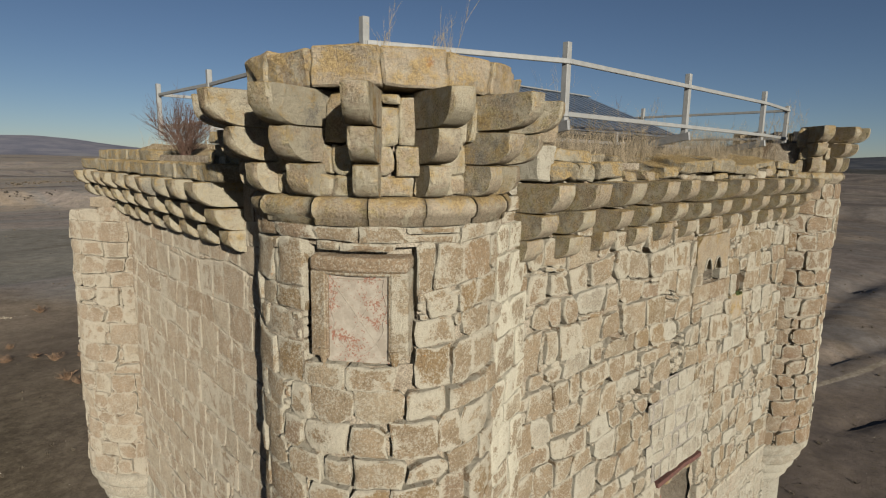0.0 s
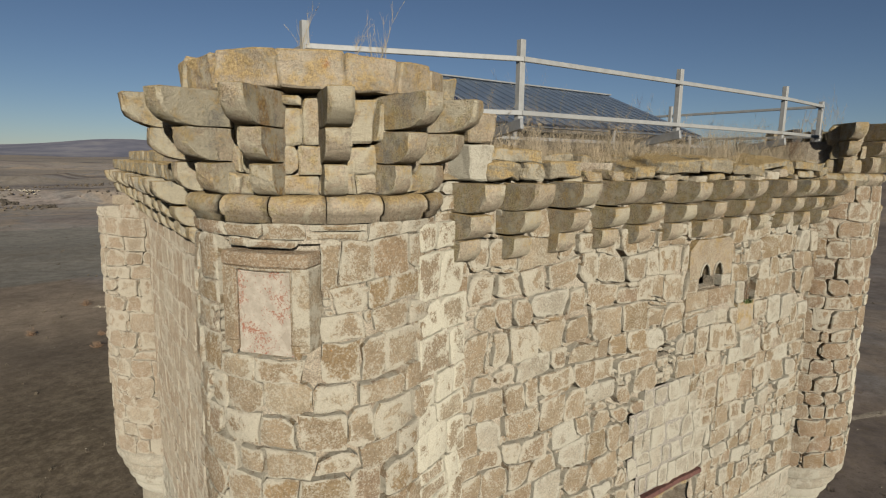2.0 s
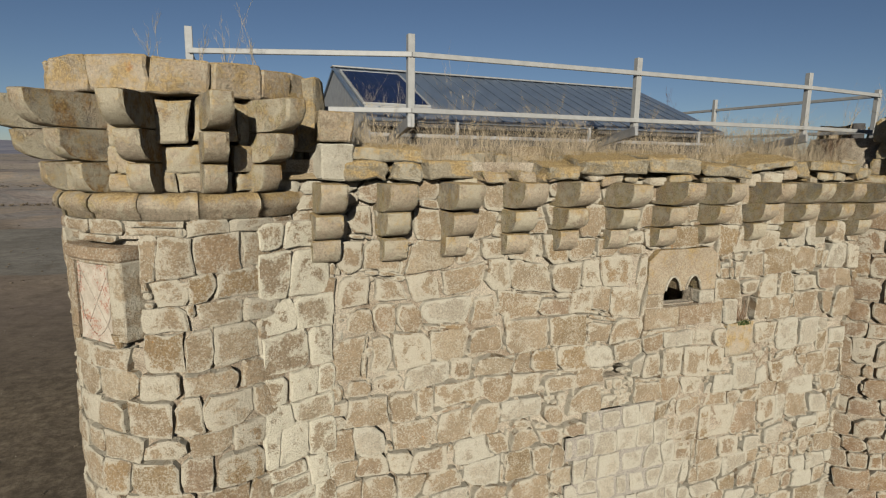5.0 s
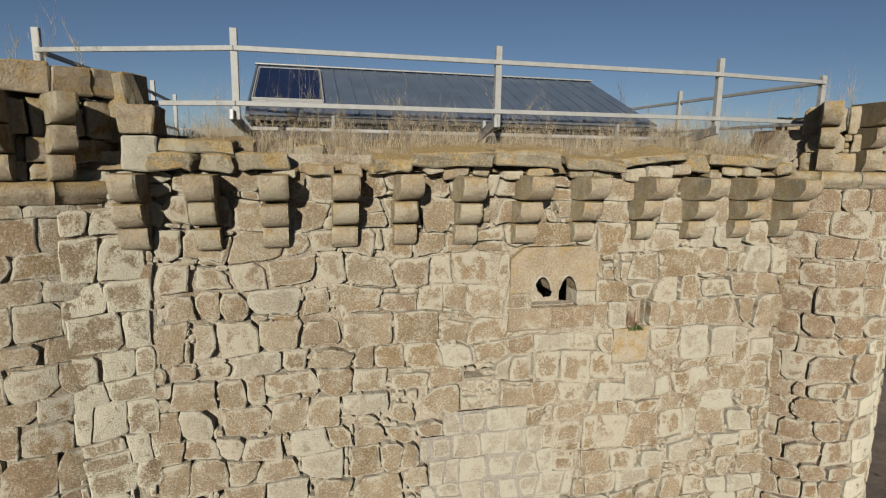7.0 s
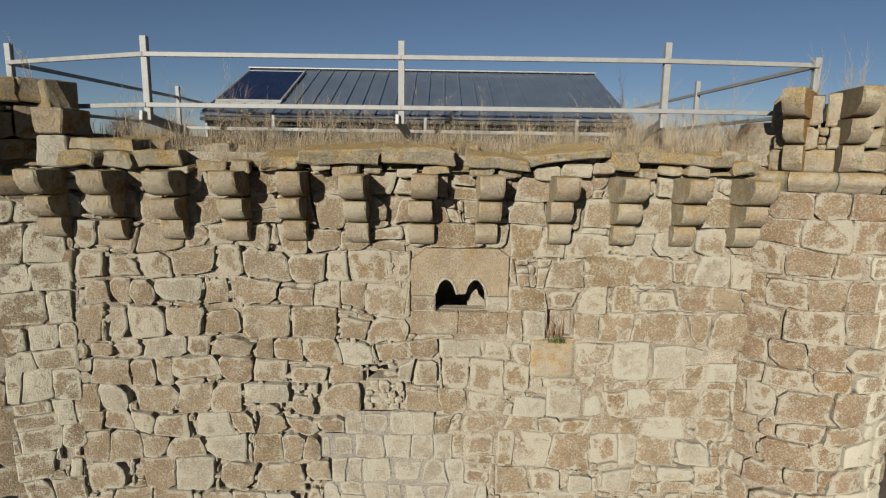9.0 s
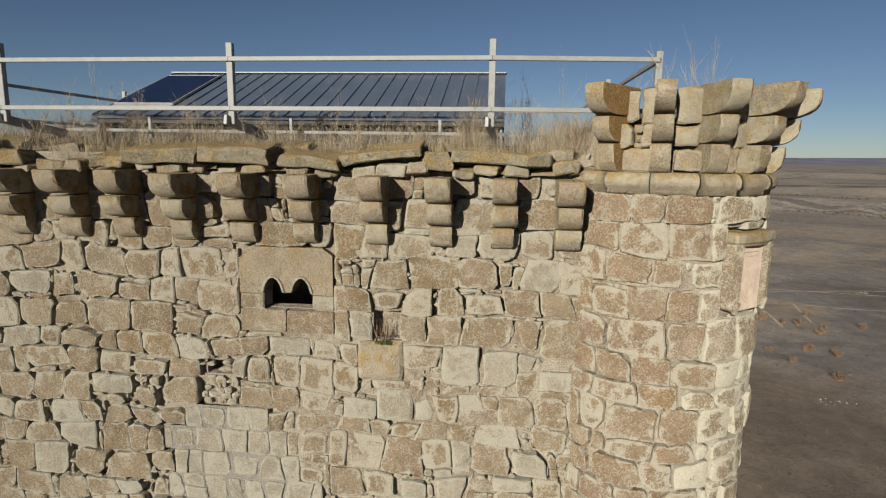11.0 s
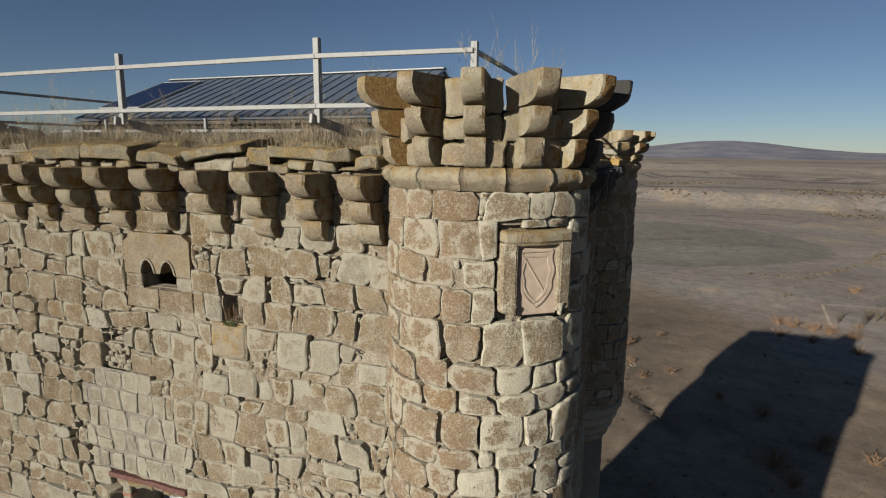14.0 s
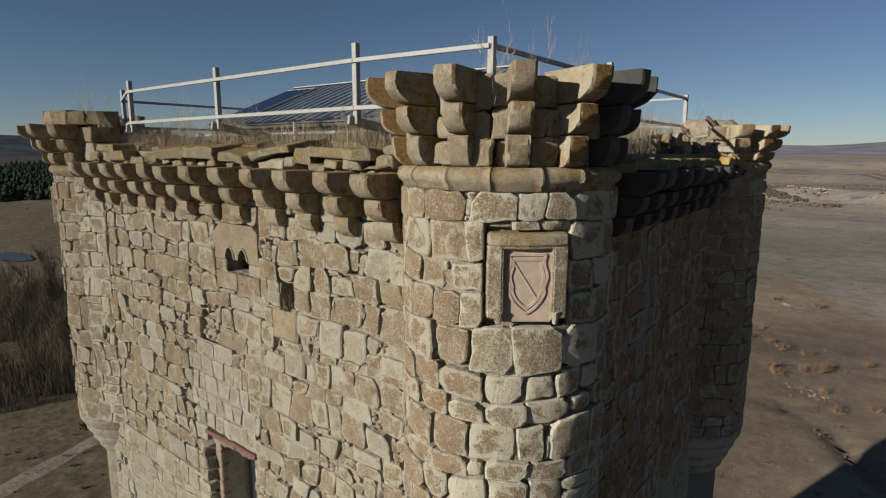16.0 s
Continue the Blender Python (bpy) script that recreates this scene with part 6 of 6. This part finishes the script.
def scrub():
    """Low scrub dotted over the plain: little ragged tufts, thicker along the banks."""
    vs, fs = [], []
    r2 = random.Random(71)

    def tuft(x, y, z, s, count, wide):
        for _k in range(count):
            b, k = r2.uniform(0, math.tau), len(vs)
            reach, w = s * r2.uniform(0.25, 0.95), s * wide
            px, py = x + r2.uniform(-0.3, 0.3) * s, y + r2.uniform(-0.3, 0.3) * s
            vs.extend([(px - w * math.sin(b), py + w * math.cos(b), z - 0.05), (px + w * math.sin(b), py - w * math.cos(b), z - 0.05), (px + reach * math.cos(b), py + reach * math.sin(b), z + s * r2.uniform(0.25, 0.75))])
            fs.append((k, k + 1, k + 2))
    made = 0
    while made < 7000:
        a, d = r2.uniform(-1.9, 2.0), 38 + 900 * r2.random() ** 2.1
        x, y = 9 + d * math.sin(a), 8 + d * math.cos(a)
        bank = abs(noise.noise(Vector((x * 0.018, y * 0.026, 9))))
        if r2.random() > (0.9 if bank < 0.035 else 0.10 + 0.2 * max(0, noise.noise(Vector((x * 0.01, y * 0.01, 2))))):
            continue
        made += 1
        s, z = (0.08 + 0.42 * r2.random() ** 2) * (1 + d / 500), land_z(x, y)
        tuft(x, y, z, s, 22 if d < 130 else 8, 0.07 if d < 130 else 0.24)
    for line in (((38, 146.5), (52, 146.5), (66, 168), (92, 213), (118, 260)), ((59, 130), (65.5, 136)), ((43, 125), (46, 126.5)), ((70, 150), (84, 140)), ((-52, 23), (-45, 20.5), (-41, 18)), ((-60, 26), (-50, 24))):
        for (ax, ay), (bx, by) in zip(line, line[1:]):
            for _k in range(int(math.hypot(bx - ax, by - ay) * 1.6)):
                f = r2.random()
                x, y = ax + (bx - ax) * f + r2.gauss(0, 0.5), ay + (by - ay) * f + r2.gauss(0, 0.5)
                tuft(x, y, land_z(x, y), r2.uniform(0.3, 1.0), 12, 0.16)
    made = 0
    while made < 1100:
        a, d = r2.uniform(-0.35, 0.9), r2.uniform(310, 480)
        x, y = 9 + d * math.sin(a), 8 + d * math.cos(a)
        if noise.noise(Vector((x * 0.012, y * 0.035, 5))) < 0.18:
            continue
        made += 1
        s, z = r2.uniform(0.6, 1.9), land_z(x, y)
        for _k in range(9):
            b, k = r2.uniform(0, math.tau), len(vs)
            tip = (x + s * 0.8 * math.cos(b), y + s * 0.8 * math.sin(b), z + s * r2.uniform(0.3, 0.9))
            w = s * 0.35
            vs += [(x - w * math.cos(b + 1.57), y - w * math.sin(b + 1.57), z - 0.05), (x + w * math.cos(b + 1.57), y + w * math.sin(b + 1.57), z - 0.05), tip]
            fs.append((k, k + 1, k + 2))
    tagged(part("scrub", mesh_of("scrub", vs, fs, None, True), thicket_mat), "low dry scrub dotted over the plain", "scrub", kind="stuff")


scrub()


def far_wood():
    """Dark pines on the rising ground to the west, each a crown of ragged rounded clumps."""
    ball = bmesh.new()
    bmesh.ops.create_icosphere(ball, subdivisions=1, radius=1.0)
    unit = [v.co.copy() for v in ball.verts]
    tris = [tuple(v.index for v in f.verts) for f in ball.faces]
    ball.free()
    vs, fs = [], []
    r2 = random.Random(33)
    for _ in range(4200):
        a, d = radians(r2.uniform(-108, -58)), 335 + 900 * r2.random() ** 1.6
        x, y = 9 + d * math.sin(a), 8 + d * math.cos(a)
        if noise.noise(Vector((x * 0.006, y * 0.006, 8))) < 0.06 - 0.36 * min(1, (d - 335) / 350):
            continue
        z, h = land_z(x, y), r2.uniform(4, 9)
        for c in range(5):
            f = (c + 0.6) / 5
            cx, cy, cz = x + r2.uniform(-1.5, 1.5) * (1.2 - f), y + r2.uniform(-1.5, 1.5) * (1.2 - f), z + h * f * r2.uniform(0.85, 1.1)
            wide, tall, k = r2.uniform(1.2, 2.2) * (1.25 - 0.6 * f), r2.uniform(0.9, 1.6), len(vs)
            for p in unit:
                q = p * r2.uniform(0.7, 1.25)
                vs.append((cx + q.x * wide, cy + q.y * wide, cz + q.z * tall))
            fs += [(k + p, k + q, k + r) for p, q, r in tris]
    tagged(part("pine_wood", mesh_of("pine_wood", vs, fs), pine_mat), "dark pine wood on the far slopes", "wood", kind="stuff")
    vs, fs = [], []
    for ax, ay, bx, by, count, low, high in ((-40, 401, -27, 391, 80, 1.2, 3.0), (-27, 391, -15, 380, 70, 1.2, 2.6), (-4, 358, 3, 354, 26, 0.8, 2.0), (-44, 380, -20, 362, 22, 0.5, 1.2), (14, 380, 60, 372, 30, 0.5, 1.1)):
        for _ in range(count):
            f, h = r2.random(), r2.uniform(low, high)
            x, y = ax + (bx - ax) * f + r2.gauss(0, 0.8), ay + (by - ay) * f + r2.gauss(0, 2.0)
            z, k = land_z(x, y), len(vs)
            for p in unit:
                q = p * r2.uniform(0.7, 1.3)
                vs.append((x + q.x * h * 0.6, y + q.y * h * 0.6, z + h * 0.35 + q.z * h * 0.5))
            fs += [(k + p, k + q, k + r) for p, q, r in tris]
    tagged(part("copse", mesh_of("copse", vs, fs), copse_mat), "dark leafless copses along the banks of the plain", "copse", kind="stuff")


far_wood()
tree = plant("bare_tree", "slender leafless tree in a thicket", "tree", (-62, 22, land_z(-62, 22)), thicket_mat, rng, 3, 5.5, 8, 0.45, 0.07, 2, 0.12, "bare trees")
for k in range(190):
    x, y = -45 - 70 * rng.random(), 17 + 32 * rng.random()
    y += (-x - 45) * 0.12
    if x > -52 and y < 24:
        continue
    c = copy_thing(tree, Matrix.Translation((x, y, land_z(x, y) - 0.1)) @ Matrix.Rotation(rng.uniform(0, 6), 4, "Z"))
    s = rng.uniform(0.6, 1.15)
    c.scale = (s, s, s)
for k in range(12):
    x, y = rng.uniform(48, 57), rng.uniform(106, 112)
    c = copy_thing(tree, Matrix.Translation((x, y, land_z(x, y) - 0.1)) @ Matrix.Rotation(rng.uniform(0, 6), 4, "Z"))
    s = rng.uniform(0.3, 0.45)
    c.scale = (s, s, s)


def thicket():
    """Dense leafless undergrowth below the trees."""
    r2 = random.Random(52)
    spots = []
    while len(spots) < 22000:
        x = -52 - 60 * r2.random()
        y = 8 + 44 * r2.random() - (x + 52) * 0.12
        if noise.noise(Vector((x * 0.12, y * 0.12, 4))) > -0.25:
            spots.append((x, y, land_z(x, y) - 0.05))
    tagged(part("thicket", blades(r2, spots, 2.4, 0.032, 0.6), thicket_mat), "dense leafless brown thicket on the slope", "thicket", kind="stuff")


thicket()


# ---------------------------------------------------------------- wall stones
outlines, rng = SOUTH_STONES
def is_cream(o):
    x, z = o[0]
    return noise.noise(Vector((x * 7.1, z * 7.1, 3.0))) > 0.42 - 0.28 * (10.0 < x and z < 17.6) - 0.12 * (x < 9 and z < 16.5)


place_stones(wall_south, rng, [o for o in outlines if not is_cream(o)], SOUTH, stone_mat, (0.0, 0.055), (0.0, 0.022), 0.016, nearest=lambda c: 14.9 < c.z < 18.9, limit=210)
place_stones(wall_south, rng, [o for o in outlines if is_cream(o)], SOUTH, chalk_mat, (0.005, 0.06), (0.0, 0.022), 0.016, nearest=lambda c: 14.9 < c.z < 18.9, limit=90)
crumbs = lay_stones(rng, *CRUMBLED, 0.10, 0.11, [], 0.03, 0.008, 0.03, 0.1, 0.0)
place_stones(wall_south, rng, crumbs, SOUTH, flush_mat, (-0.05, 0.01), (0.0, 0.02), 0.02, name="rubble_stone")
for p in PATCHES:
    patch = lay_stones(rng, *p, 0.36, 0.34, [], 0.03, 0.020, 0.05, 0.10, 0.04)
    place_stones(wall_south, rng, patch, SOUTH, chalk_mat, (0.016, 0.036), (0.0, 0.008), 0.014, name="patch_stone")
low = lay_stones(rng, 4.1, 14.5, 11.0, LEDGE, 0.30, 0.40, [(DOORWAY[0] - 0.2, DOORWAY[1] + 0.12, 10.5, DOORWAY[3] + 0.14)], 0.06, 0.014, 0.05)
place_stones(wall_south, rng, low, SOUTH, chalk_mat, (0.0, 0.03), (0.002, 0.012), 0.02, name="lower_stone", limit=120, nearest=lambda c: c.z > 13.2)
ledge = lay_stones(rng, 4.1, 14.5, LEDGE - 0.02, LEDGE + 0.06, 0.08, 0.6, [(DOORWAY[0] - 0.2, DOORWAY[1] + 0.12, 10.5, DOORWAY[3] + 0.14)], 0.0, 0.004, 0.02)
place_stones(wall_south, rng, ledge, SOUTH, flush_mat, (0.05, 0.07), (0.0, 0.004), 0.01, name="ledge_stone")
WEST = flat_wall((X0, 0, 0), (0, -1, 0), (-1, 0, 0))
EAST = flat_wall((X1, 0, 0), (0, 1, 0), (1, 0, 0))
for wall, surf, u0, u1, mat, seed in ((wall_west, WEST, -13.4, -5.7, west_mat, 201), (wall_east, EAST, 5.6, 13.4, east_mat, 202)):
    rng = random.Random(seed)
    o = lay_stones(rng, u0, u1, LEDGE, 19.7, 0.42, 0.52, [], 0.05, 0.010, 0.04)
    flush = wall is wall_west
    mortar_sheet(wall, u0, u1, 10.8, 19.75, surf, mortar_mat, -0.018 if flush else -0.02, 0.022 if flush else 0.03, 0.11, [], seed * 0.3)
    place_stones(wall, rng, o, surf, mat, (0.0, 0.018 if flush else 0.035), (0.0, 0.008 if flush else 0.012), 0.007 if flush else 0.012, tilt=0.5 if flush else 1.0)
    o = lay_stones(rng, u0, u1, 11.0, LEDGE, 0.34, 0.46, [], 0.05, 0.012, 0.04)
    place_stones(wall, rng, o, surf, chalk_mat, (0.0, 0.02), (0.002, 0.01), 0.02, name="lower_stone", limit=0)
